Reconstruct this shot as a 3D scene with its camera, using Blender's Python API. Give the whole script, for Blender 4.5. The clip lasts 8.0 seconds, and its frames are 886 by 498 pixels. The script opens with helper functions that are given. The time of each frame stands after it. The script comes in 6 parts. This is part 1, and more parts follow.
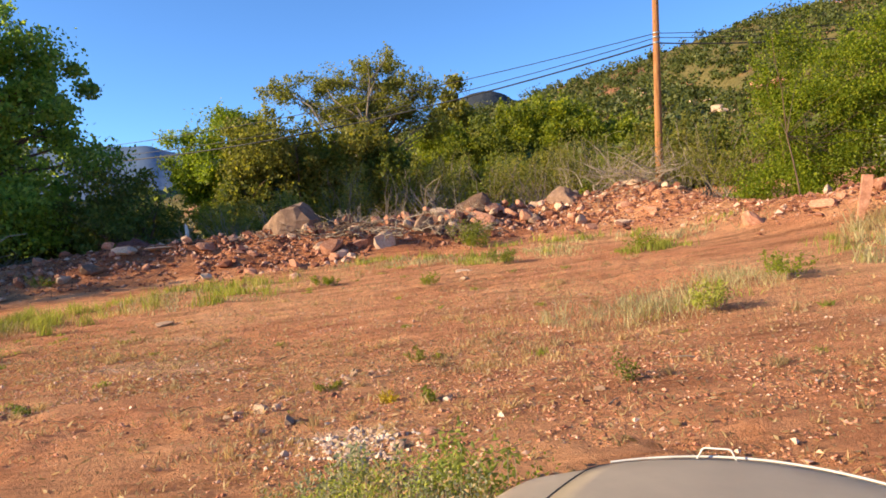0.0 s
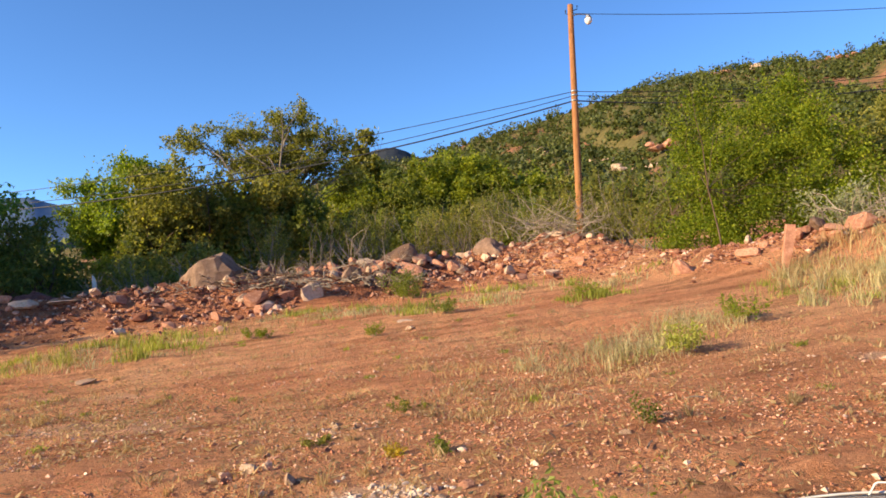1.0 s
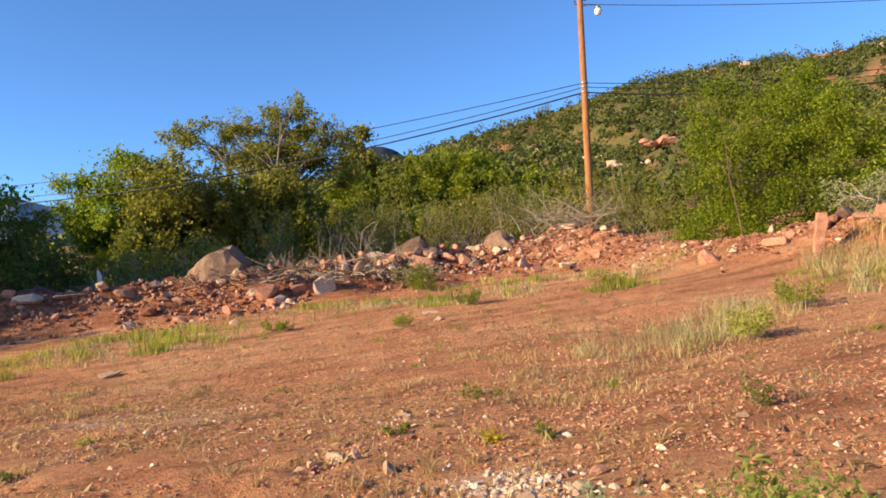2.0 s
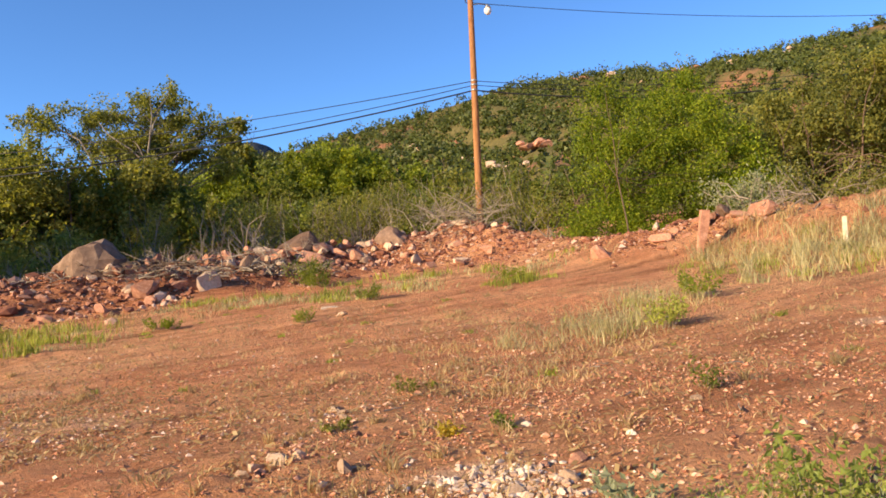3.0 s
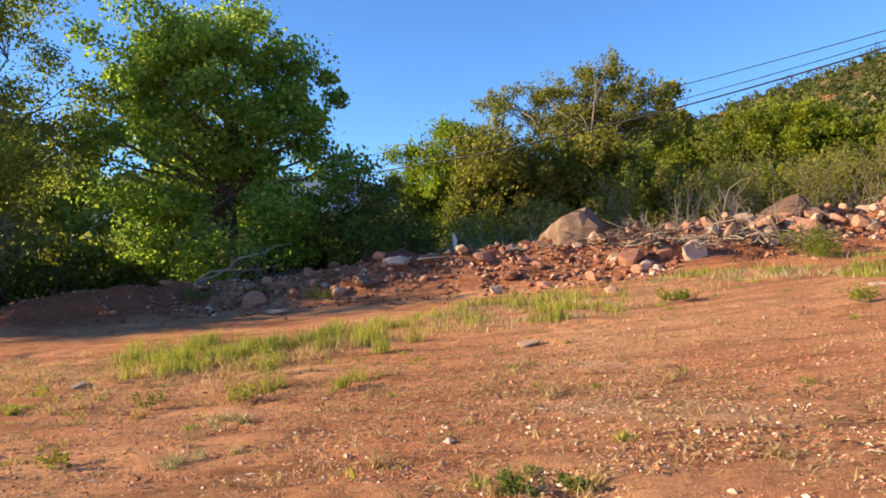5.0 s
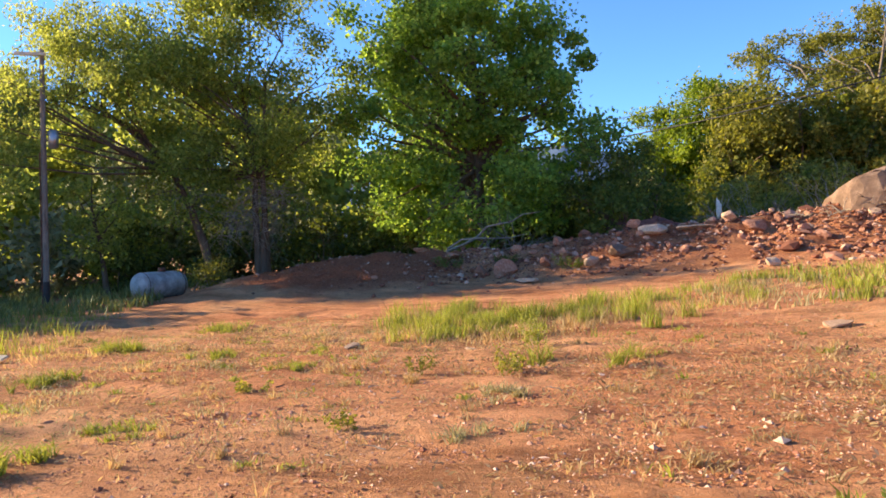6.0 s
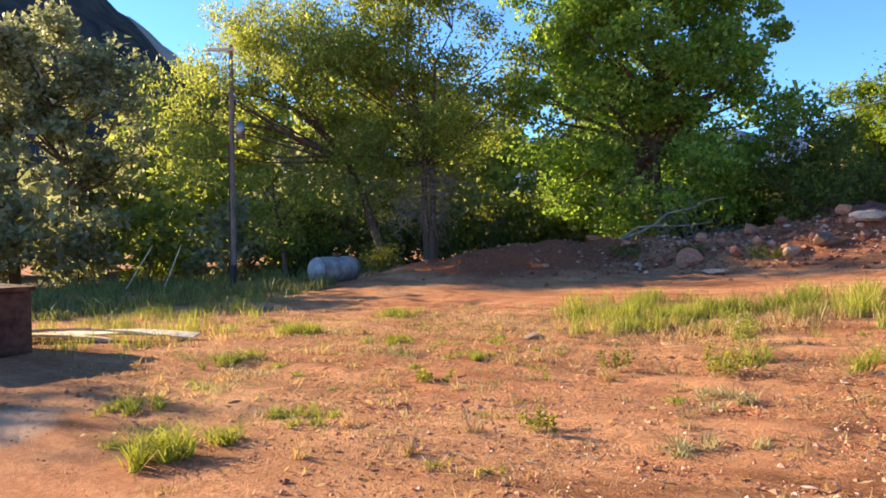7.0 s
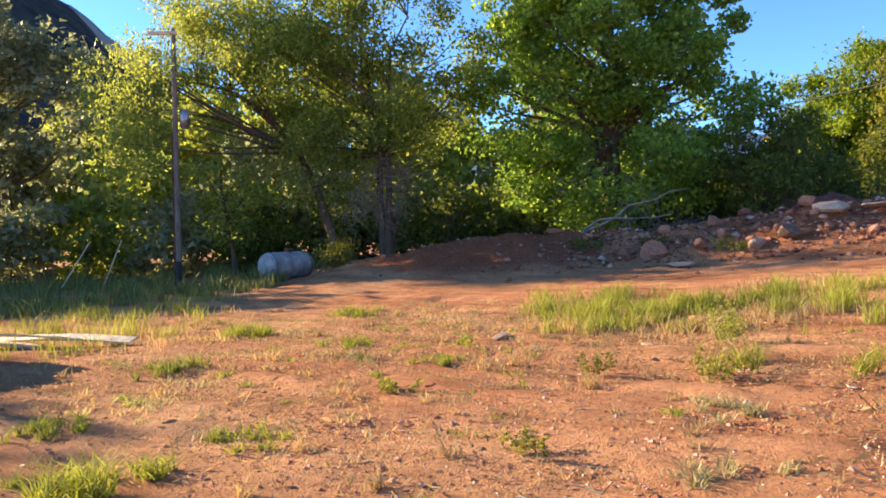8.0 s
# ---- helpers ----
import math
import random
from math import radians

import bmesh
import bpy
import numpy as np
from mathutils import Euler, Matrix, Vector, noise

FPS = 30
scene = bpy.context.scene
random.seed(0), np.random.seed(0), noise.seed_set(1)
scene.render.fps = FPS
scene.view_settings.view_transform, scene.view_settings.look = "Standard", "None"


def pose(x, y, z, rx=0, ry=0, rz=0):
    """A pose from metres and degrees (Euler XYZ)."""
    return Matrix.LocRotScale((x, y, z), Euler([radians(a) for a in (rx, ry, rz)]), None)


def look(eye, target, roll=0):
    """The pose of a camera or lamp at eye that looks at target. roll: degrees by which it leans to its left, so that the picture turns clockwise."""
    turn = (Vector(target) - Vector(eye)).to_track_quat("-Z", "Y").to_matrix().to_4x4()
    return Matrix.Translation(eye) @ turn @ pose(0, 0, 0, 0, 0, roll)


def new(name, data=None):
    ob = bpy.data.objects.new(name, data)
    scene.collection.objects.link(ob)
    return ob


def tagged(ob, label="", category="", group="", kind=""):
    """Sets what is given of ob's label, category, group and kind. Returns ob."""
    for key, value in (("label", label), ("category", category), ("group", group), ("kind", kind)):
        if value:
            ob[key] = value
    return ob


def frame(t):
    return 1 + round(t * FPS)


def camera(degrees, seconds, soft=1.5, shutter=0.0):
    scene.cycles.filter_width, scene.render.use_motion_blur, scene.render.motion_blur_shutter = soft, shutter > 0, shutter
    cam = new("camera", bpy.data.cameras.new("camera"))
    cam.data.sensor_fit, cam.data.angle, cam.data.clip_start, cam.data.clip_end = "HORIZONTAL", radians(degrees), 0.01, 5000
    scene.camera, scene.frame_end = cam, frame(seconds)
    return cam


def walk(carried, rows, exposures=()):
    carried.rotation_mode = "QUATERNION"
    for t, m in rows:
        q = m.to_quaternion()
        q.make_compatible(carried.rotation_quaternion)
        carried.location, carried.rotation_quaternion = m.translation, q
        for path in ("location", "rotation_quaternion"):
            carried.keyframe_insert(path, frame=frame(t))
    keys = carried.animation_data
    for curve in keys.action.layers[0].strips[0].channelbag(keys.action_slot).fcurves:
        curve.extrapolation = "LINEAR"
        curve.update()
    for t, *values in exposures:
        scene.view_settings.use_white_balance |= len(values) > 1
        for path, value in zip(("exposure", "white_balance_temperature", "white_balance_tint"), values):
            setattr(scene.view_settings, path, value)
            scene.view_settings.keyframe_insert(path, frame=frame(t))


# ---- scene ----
cam = camera(63.0, 8.0, soft=1.7)
PATH = [
    (0, (5.287, -0.343, 1.777), (4.432, 1.465, 1.741), -1.8),
    (0.2, (5.104, -0.341, 1.778), (4.328, 1.502, 1.812), -1.9),
    (0.4, (4.875, -0.341, 1.726), (4.176, 1.531, 1.805), -2.0),
    (0.5, (4.764, -0.392, 1.714), (4.094, 1.49, 1.805), -2.1),
    (1, (4.189, -0.319, 1.646), (3.591, 1.586, 1.754), -2.1),
    (2.3, (2.941, -0.089, 1.453), (2.409, 1.836, 1.552), -2.6),
    (2.5, (2.842, -0.04, 1.446), (2.384, 1.905, 1.541), -2.6),
    (3, (2.437, 0.101, 1.376), (2.208, 2.086, 1.464), -2.5),
    (3.5, (1.678, 0.301, 1.363), (1.466, 2.288, 1.453), -2.2),
    (4, (0.948, 0.35, 1.368), (0.419, 2.277, 1.467), -2.1),
    (4.2, (0.638, 0.385, 1.351), (-0.058, 2.258, 1.447), -2.0),
    (4.5, (0.292, 0.524, 1.338), (-0.641, 2.291, 1.419), -1.8),
    (5, (-0.182, 0.549, 1.454), (-1.421, 2.118, 1.497), -1.5),
    (5.2, (-0.37, 0.61, 1.444), (-1.718, 2.088, 1.472), -1.4),
    (6.3, (-1.436, 0.787, 1.353), (-3.192, 1.742, 1.323), -1.0),
    (6.5, (-1.625, 0.811, 1.338), (-3.428, 1.676, 1.306), -0.8),
    (7, (-2.027, 0.813, 1.264), (-3.899, 1.517, 1.224), -0.8),
    (7.5, (-2.452, 0.937, 1.298), (-4.335, 1.61, 1.246), -0.9),
    (8, (-2.879, 1.012, 1.256), (-4.701, 1.833, 1.197), -1.1),
]
walk(cam, [(t, look(eye, target, roll)) for t, eye, target, roll in PATH], [(0, 1.12), (1.2, 1.00), (3.0, 1.00), (3.8, 0.93), (4.5, 1.09), (5.2, 1.23), (6.3, 1.50), (8, 1.55)])

# world, sun, exposure
SUN_AZ = math.atan2(-0.74, -0.67)      # from +y towards +x
SUN_EL = radians(19)
world = bpy.data.worlds.new("sky")
scene.world = world
world.use_nodes = True
wn = world.node_tree
sky = wn.nodes.new("ShaderNodeTexSky")
sky.sky_type = "NISHITA"
sky.sun_disc = False
sky.sun_elevation = SUN_EL
sky.sun_rotation = SUN_AZ
sky.altitude = 2600
sky.air_density = 1.0
sky.dust_density = 0.05
sky.ozone_density = 4.0
bgn = wn.nodes["Background"]
clear = wn.nodes.new("ShaderNodeMix")
clear.data_type = "RGBA"
clear.blend_type = "MULTIPLY"
clear.inputs[0].default_value = 1.0
clear.inputs[7].default_value = (0.76, 0.96, 1.12, 1)
wn.links.new(sky.outputs[0], clear.inputs[6])
wn.links.new(clear.outputs[2], bgn.inputs[0])
bgn.inputs[1].default_value = 0.116
sun_data = bpy.data.lights.new("sun", "SUN")
sun_data.energy = 5.0
sun_data.angle = radians(0.6)
sun_data.color = (1.0, 0.79, 0.50)
sun = new("sun", sun_data)
sun_dir = Vector((math.sin(SUN_AZ) * math.cos(SUN_EL), math.cos(SUN_AZ) * math.cos(SUN_EL), math.sin(SUN_EL)))
sun.matrix_world = look(sun_dir * 60, (0, 0, 0))

rng = np.random.default_rng(7)


# ---------------------------------------------------------------- materials
def mat(name, rough=0.85, spec=0.25):
    m = bpy.data.materials.new(name)
    m.use_nodes = True
    b = m.node_tree.nodes["Principled BSDF"]
    b.inputs["Roughness"].default_value = rough
    b.inputs["Specular IOR Level"].default_value = spec
    return m, m.node_tree, b


def node(nt, kind, **inputs):
    n = nt.nodes.new(kind)
    for k, v in inputs.items():
        n.inputs[k.replace("_", " ")].default_value = v
    return n


def noise_tex(nt, coord, scale, detail=6.0, rough=0.6):
    n = node(nt, "ShaderNodeTexNoise", Scale=scale, Detail=detail, Roughness=rough)
    nt.links.new(coord, n.inputs["Vector"])
    return n.outputs["Fac"]


def ramp(nt, fac, *stops):
    r = nt.nodes.new("ShaderNodeValToRGB")
    e = r.color_ramp.elements
    while len(e) < len(stops):
        e.new(0.5)
    for el, (p, c) in zip(e, stops):
        el.position = p
        el.color = (*c, 1)
    nt.links.new(fac, r.inputs[0])
    return r.outputs[0]


def mix(nt, fac, a, b, how="MIX"):
    n = nt.nodes.new("ShaderNodeMix")
    n.data_type = "RGBA"
    n.blend_type = how
    for sock, v in ((n.inputs[0], fac), (n.inputs[6], a), (n.inputs[7], b)):
        if isinstance(v, (int, float)):
            sock.default_value = v
        elif isinstance(v, tuple):
            sock.default_value = (*v, 1)
        else:
            nt.links.new(v, sock)
    return n.outputs[2]


def bump(nt, b, height, strength, dist):
    n = node(nt, "ShaderNodeBump", Strength=strength, Distance=dist)
    nt.links.new(height, n.inputs["Height"])
    nt.links.new(n.outputs[0], b.inputs["Normal"])


def obj_coord(nt):
    return nt.nodes.new("ShaderNodeTexCoord").outputs["Object"]


def dirt_material():
    m, nt, b = mat("red_dirt", 0.95, 0.15)
    c = obj_coord(nt)
    broad = noise_tex(nt, c, 0.22, 4, 0.55)
    mid = noise_tex(nt, c, 1.3, 7, 0.65)
    fine = noise_tex(nt, c, 14, 8, 0.75)
    grit = noise_tex(nt, c, 55, 4, 0.7)
    lump = noise_tex(nt, c, 5.5, 6, 0.7)
    col = ramp(nt, mid, (0.30, (0.488, 0.172, 0.078)), (0.52, (0.693, 0.279, 0.129)), (0.72, (0.815, 0.391, 0.199)))
    pale = ramp(nt, fine, (0.35, (0.432, 0.164, 0.075)), (0.56, (0.749, 0.322, 0.156)), (0.74, (0.815, 0.555, 0.307)))
    col = mix(nt, 0.5, col, pale)
    dust = ramp(nt, broad, (0.42, (0, 0, 0)), (0.64, (0.5, 0.5, 0.5)))
    col = mix(nt, dust, col, (0.840, 0.472, 0.236))
    # tracks along the yard, with the long shade of bumps painted as streaks
    turn = node(nt, "ShaderNodeMapping", Rotation=(0, 0, radians(-33)))
    nt.links.new(c, turn.inputs["Vector"])
    mp = node(nt, "ShaderNodeMapping", Scale=(0.17, 1.2, 1))
    nt.links.new(turn.outputs[0], mp.inputs["Vector"])
    streak = noise_tex(nt, mp.outputs[0], 1.5, 9, 0.68)
    col = mix(nt, 0.9, col, ramp(nt, streak, (0.33, (0.52, 0.46, 0.42)), (0.47, (1, 1, 1)), (0.62, (1.25, 1.34, 1.42))), "MULTIPLY")
    for (sx, sy), (rx, ry), share in (((-10.1, -0.75), (2.0, 1.0), 0.85), ((-3.0, 7.3), (3.4, 1.2), 0.35), ((6.8, 9.2), (1.6, 0.5), 0.5), ((2.0, 4.7), (0.9, 0.7), 0.5), ((-5.0, 9.6), (2.6, 0.5), 0.35)):
        mp = node(nt, "ShaderNodeMapping", Location=(-sx / rx, -sy / ry, 0), Scale=(1 / rx, 1 / ry, 0))
        nt.links.new(c, mp.inputs["Vector"])
        far = nt.nodes.new("ShaderNodeVectorMath")
        far.operation = "LENGTH"
        nt.links.new(mp.outputs[0], far.inputs[0])
        wob = nt.nodes.new("ShaderNodeMath")
        wob.operation = "MULTIPLY_ADD"
        wob.inputs[1].default_value = 1.0
        nt.links.new(mid, wob.inputs[0])
        nt.links.new(far.outputs["Value"], wob.inputs[2])
        msk = ramp(nt, wob.outputs[0], (0.78, (share, share, share)), (1.06, (0, 0, 0)))
        col = mix(nt, msk, col, (0.86, 0.60, 0.43))
    # dark red soil of the mound, darkened further to hold the trees' shade
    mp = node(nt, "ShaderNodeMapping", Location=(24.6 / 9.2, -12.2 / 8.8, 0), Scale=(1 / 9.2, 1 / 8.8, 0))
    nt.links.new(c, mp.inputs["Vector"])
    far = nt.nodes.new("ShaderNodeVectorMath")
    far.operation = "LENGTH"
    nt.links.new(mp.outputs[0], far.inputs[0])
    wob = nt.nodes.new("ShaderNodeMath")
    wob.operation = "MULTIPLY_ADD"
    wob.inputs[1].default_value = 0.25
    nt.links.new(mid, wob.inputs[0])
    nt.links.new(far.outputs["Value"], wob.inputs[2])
    dark_soil = ramp(nt, fine, (0.35, (0.26, 0.075, 0.035)), (0.65, (0.50, 0.17, 0.08)))
    col = mix(nt, ramp(nt, wob.outputs[0], (0.54, (0.9, 0.9, 0.9)), (0.68, (0, 0, 0))), col, dark_soil)
    # darker red soil tone along the bank
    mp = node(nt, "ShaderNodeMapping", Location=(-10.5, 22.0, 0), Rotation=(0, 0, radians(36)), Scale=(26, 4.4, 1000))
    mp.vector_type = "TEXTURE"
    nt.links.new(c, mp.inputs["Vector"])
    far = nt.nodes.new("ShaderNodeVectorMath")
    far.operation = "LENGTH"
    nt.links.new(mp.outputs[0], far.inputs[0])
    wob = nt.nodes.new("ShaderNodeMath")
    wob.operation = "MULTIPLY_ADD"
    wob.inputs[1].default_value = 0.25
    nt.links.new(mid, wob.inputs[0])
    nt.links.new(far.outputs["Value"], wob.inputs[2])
    col = mix(nt, ramp(nt, wob.outputs[0], (0.50, (0.6, 0.6, 0.6)), (0.68, (0, 0, 0))), col, dark_soil)
    # darker, browner ground under the wood
    mp = node(nt, "ShaderNodeMapping", Location=(46 / 29, -4 / 60, 0), Scale=(1 / 29, 1 / 60, 0))
    nt.links.new(c, mp.inputs["Vector"])
    far = nt.nodes.new("ShaderNodeVectorMath")
    far.operation = "LENGTH"
    nt.links.new(mp.outputs[0], far.inputs[0])
    wob = nt.nodes.new("ShaderNodeMath")
    wob.operation = "MULTIPLY_ADD"
    wob.inputs[1].default_value = 0.17
    nt.links.new(mid, wob.inputs[0])
    nt.links.new(far.outputs["Value"], wob.inputs[2])
    wood_ground = ramp(nt, fine, (0.35, (0.06, 0.045, 0.025)), (0.65, (0.20, 0.15, 0.08)))
    col = mix(nt, ramp(nt, wob.outputs[0], (0.50, (0.9, 0.9, 0.9)), (0.64, (0, 0, 0))), col, wood_ground)
    spk = ramp(nt, grit, (0.56, (0, 0, 0)), (0.66, (0.6, 0.6, 0.6)))
    col = mix(nt, spk, col, (0.84, 0.53, 0.34))
    h = nt.nodes.new("ShaderNodeMath")
    h.operation = "ADD"
    nt.links.new(fine, h.inputs[0])
    nt.links.new(grit, h.inputs[1])
    h2 = nt.nodes.new("ShaderNodeMath")
    h2.operation = "MULTIPLY_ADD"
    h2.inputs[1].default_value = 1.5
    nt.links.new(lump, h2.inputs[0])
    nt.links.new(h.outputs[0], h2.inputs[2])
    dk = ramp(nt, noise_tex(nt, c, 32, 5, 0.75), (0.30, (0.55, 0.50, 0.46)), (0.46, (1, 1, 1)))
    col = mix(nt, 0.95, col, dk, "MULTIPLY")
    # dark rotted litter in ragged patches
    rag = ramp(nt, lump, (0.56, (0, 0, 0)), (0.66, (0.6, 0.6, 0.6)))
    col = mix(nt, rag, col, (0.30, 0.135, 0.075))
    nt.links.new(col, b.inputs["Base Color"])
    bump(nt, b, h2.outputs[0], 1.0, 0.10)
    return m


def rock_material(name, lo, hi, pale, scale=6.0):
    m, nt, b = mat(name, 0.9, 0.2)
    c = obj_coord(nt)
    oi = nt.nodes.new("ShaderNodeObjectInfo").outputs["Random"]
    a = noise_tex(nt, c, scale, 8, 0.7)
    g = noise_tex(nt, c, scale * 6, 5, 0.7)
    col = ramp(nt, a, (0.3, lo), (0.55, hi), (0.75, pale))
    tint = ramp(nt, oi, (0.0, (0.72, 0.66, 0.62)), (0.5, (1, 1, 1)), (1.0, (1.25, 1.2, 1.15)))
    col = mix(nt, 1.0, col, tint, "MULTIPLY")
    spots = ramp(nt, g, (0.35, (0.7, 0.7, 0.7)), (0.65, (1.15, 1.15, 1.15)))
    col = mix(nt, 0.6, col, spots, "MULTIPLY")
    nt.links.new(col, b.inputs["Base Color"])
    bump(nt, b, g, 0.6, 0.03)
    return m


def rubble_material(name, stops):
    m, nt, b = mat(name, 0.92, 0.15)
    c = obj_coord(nt)
    isl = nt.nodes.new("ShaderNodeNewGeometry").outputs["Random Per Island"]
    col = ramp(nt, isl, *stops)
    g = noise_tex(nt, c, 30, 4, 0.7)
    col = mix(nt, 0.6, col, ramp(nt, g, (0.3, (0.65, 0.65, 0.65)), (0.7, (1.2, 1.2, 1.2))), "MULTIPLY")
    nt.links.new(col, b.inputs["Base Color"])
    bump(nt, b, g, 0.5, 0.01)
    return m


def leaf_material(name, dark, mid, light, through_share=0.5, tint=(1.6, 1.5, 0.6)):
    m = bpy.data.materials.new(name)
    m.use_nodes = True
    nt = m.node_tree
    b = nt.nodes["Principled BSDF"]
    b.inputs["Roughness"].default_value = 0.55
    b.inputs["Specular IOR Level"].default_value = 0.3
    isl = nt.nodes.new("ShaderNodeNewGeometry").outputs["Random Per Island"]
    c = obj_coord(nt)
    n = noise_tex(nt, c, 0.55, 4, 0.6)
    col = ramp(nt, isl, (0.0, dark), (0.5, mid), (1.0, light))
    col = mix(nt, 0.75, col, ramp(nt, n, (0.32, (0.6, 0.62, 0.6)), (0.68, (1.35, 1.3, 1.1))), "MULTIPLY")
    nt.links.new(col, b.inputs["Base Color"])
    t = nt.nodes.new("ShaderNodeBsdfTranslucent")
    warm = mix(nt, 1.0, col, tint, "MULTIPLY")
    nt.links.new(warm, t.inputs["Color"])
    ms = nt.nodes.new("ShaderNodeMixShader")
    ms.inputs[0].default_value = through_share
    nt.links.new(b.outputs[0], ms.inputs[1])
    nt.links.new(t.outputs[0], ms.inputs[2])
    nt.links.new(ms.outputs[0], nt.nodes["Material Output"].inputs["Surface"])
    return m


def bark_material(name, lo, hi):
    m, nt, b = mat(name, 0.9, 0.15)
    c = obj_coord(nt)
    mp = node(nt, "ShaderNodeMapping", Scale=(7, 7, 1.2))
    nt.links.new(c, mp.inputs["Vector"])
    n = noise_tex(nt, mp.outputs[0], 1.6, 7, 0.7)
    nt.links.new(ramp(nt, n, (0.3, lo), (0.7, hi)), b.inputs["Base Color"])
    bump(nt, b, n, 0.8, 0.03)
    return m


def plain_material(name, colour, rough=0.6, metal=0.0, vary=0.25, scale=4.0):
    m, nt, b = mat(name, rough, 0.4)
    b.inputs["Metallic"].default_value = metal
    c = obj_coord(nt)
    n = noise_tex(nt, c, scale, 7, 0.65)
    lo = tuple(v * (1 - vary) for v in colour)
    hi = tuple(min(1, v * (1 + vary)) for v in colour)
    nt.links.new(ramp(nt, n, (0.35, lo), (0.65, hi)), b.inputs["Base Color"])
    bump(nt, b, n, 0.15, 0.01)
    return m


DIRT = dirt_material()
RED_ROCK = rock_material("red_sandstone", (0.28, 0.115, 0.07), (0.50, 0.25, 0.16), (0.68, 0.46, 0.34))
PALE_ROCK = rock_material("pale_limestone", (0.42, 0.27, 0.18), (0.62, 0.44, 0.31), (0.76, 0.59, 0.45))
GREY_ROCK = rock_material("grey_boulder_stone", (0.13, 0.08, 0.055), (0.25, 0.16, 0.112), (0.38, 0.26, 0.18), 2.6)
RUBBLE = rubble_material("mixed_rubble", ((0.0, (0.16, 0.062, 0.04)), (0.5, (0.30, 0.125, 0.075)), (0.82, (0.44, 0.22, 0.145)), (1.0, (0.66, 0.46, 0.34))))
CHIPS = rubble_material("pale_chips", ((0.0, (0.46, 0.29, 0.20)), (0.5, (0.62, 0.45, 0.33)), (1.0, (0.76, 0.61, 0.48))))
PINK_CHIPS = rubble_material("pinkish_chips", ((0.0, (0.50, 0.26, 0.16)), (0.5, (0.68, 0.42, 0.29)), (1.0, (0.80, 0.58, 0.44))))
GRAVEL = rubble_material("red_gravel", ((0.0, (0.26, 0.10, 0.06)), (0.35, (0.50, 0.21, 0.12)), (0.78, (0.62, 0.30, 0.18)), (1.0, (0.74, 0.46, 0.32))))
L_COTTON = leaf_material("cottonwood_leaf", (0.12, 0.195, 0.047), (0.21, 0.33, 0.072), (0.37, 0.48, 0.108), 0.58, (1.65, 1.55, 0.9))
L_ELM = leaf_material("elm_leaf", (0.14, 0.18, 0.043), (0.23, 0.285, 0.068), (0.38, 0.41, 0.108), 0.58, (1.62, 1.55, 1.05))
L_WILLOW = leaf_material("willow_leaf", (0.17, 0.21, 0.050), (0.27, 0.32, 0.076), (0.41, 0.44, 0.122), 0.58, (1.6, 1.5, 1.05))
L_GREY = leaf_material("grey_green_leaf", (0.17, 0.19, 0.11), (0.29, 0.31, 0.185), (0.44, 0.44, 0.28), 0.45, (1.25, 1.25, 1.0))
L_OLIVE = leaf_material("olive_leaf", (0.115, 0.125, 0.030), (0.205, 0.21, 0.046), (0.32, 0.30, 0.078))
L_OAK = leaf_material("scrub_oak_leaf", (0.11, 0.15, 0.014), (0.19, 0.235, 0.024), (0.31, 0.33, 0.04))
L_THICKET = leaf_material("thicket_leaf", (0.075, 0.115, 0.006), (0.165, 0.225, 0.012), (0.32, 0.345, 0.024), 0.45, (1.45, 1.45, 0.6))
L_ROUND = leaf_material("young_elm_leaf", (0.10, 0.16, 0.02), (0.18, 0.26, 0.03), (0.32, 0.38, 0.05), 0.5)
L_SPREAD = leaf_material("spreading_elm_leaf", (0.105, 0.115, 0.025), (0.205, 0.21, 0.045), (0.33, 0.31, 0.07), 0.5, (1.4, 1.4, 0.7))
# leaf colour darkened to stand in for shade in the thicket
L_SHADE = leaf_material("shade_toned_thicket_leaf", (0.055, 0.08, 0.024), (0.10, 0.13, 0.036), (0.17, 0.19, 0.050), 0.45)
L_BUSH = leaf_material("shrub_leaf", (0.08, 0.112, 0.020), (0.15, 0.185, 0.032), (0.25, 0.27, 0.052))
# dark green weeds, and shrubs whose shade is put into the leaf colour
L_DARK = leaf_material("dark_or_shade_toned_leaf", (0.065, 0.095, 0.022), (0.115, 0.15, 0.032), (0.19, 0.21, 0.047), 0.45, (1.7, 1.6, 0.9))
L_JUNIPER = leaf_material("juniper_leaf", (0.045, 0.062, 0.016), (0.085, 0.105, 0.024), (0.145, 0.155, 0.036), 0.25)
GRASS_GREEN = leaf_material("green_grass_blade", (0.20, 0.215, 0.035), (0.32, 0.34, 0.055), (0.47, 0.47, 0.10), 0.45, (1.1, 1.1, 0.8))
GRASS_DRY = leaf_material("dry_grass_blade", (0.28, 0.19, 0.09), (0.48, 0.35, 0.18), (0.66, 0.51, 0.30), 0.45, (1.2, 1.05, 0.8))
GRASS_SAGE = leaf_material("pale_bunchgrass_blade", (0.24, 0.21, 0.10), (0.44, 0.39, 0.20), (0.68, 0.59, 0.36), 0.35, (1.1, 1.05, 0.8))
# green grass darkened in colour for the shade under the wood
GRASS_WOOD = leaf_material("shade_toned_grass_blade", (0.12, 0.14, 0.04), (0.20, 0.22, 0.07), (0.32, 0.32, 0.12), 0.35, (1.1, 1.1, 0.8))
BARK = bark_material("brown_bark", (0.08, 0.05, 0.034), (0.21, 0.145, 0.10))
BARK_PALE = bark_material("pale_bark", (0.13, 0.10, 0.075), (0.33, 0.27, 0.20))
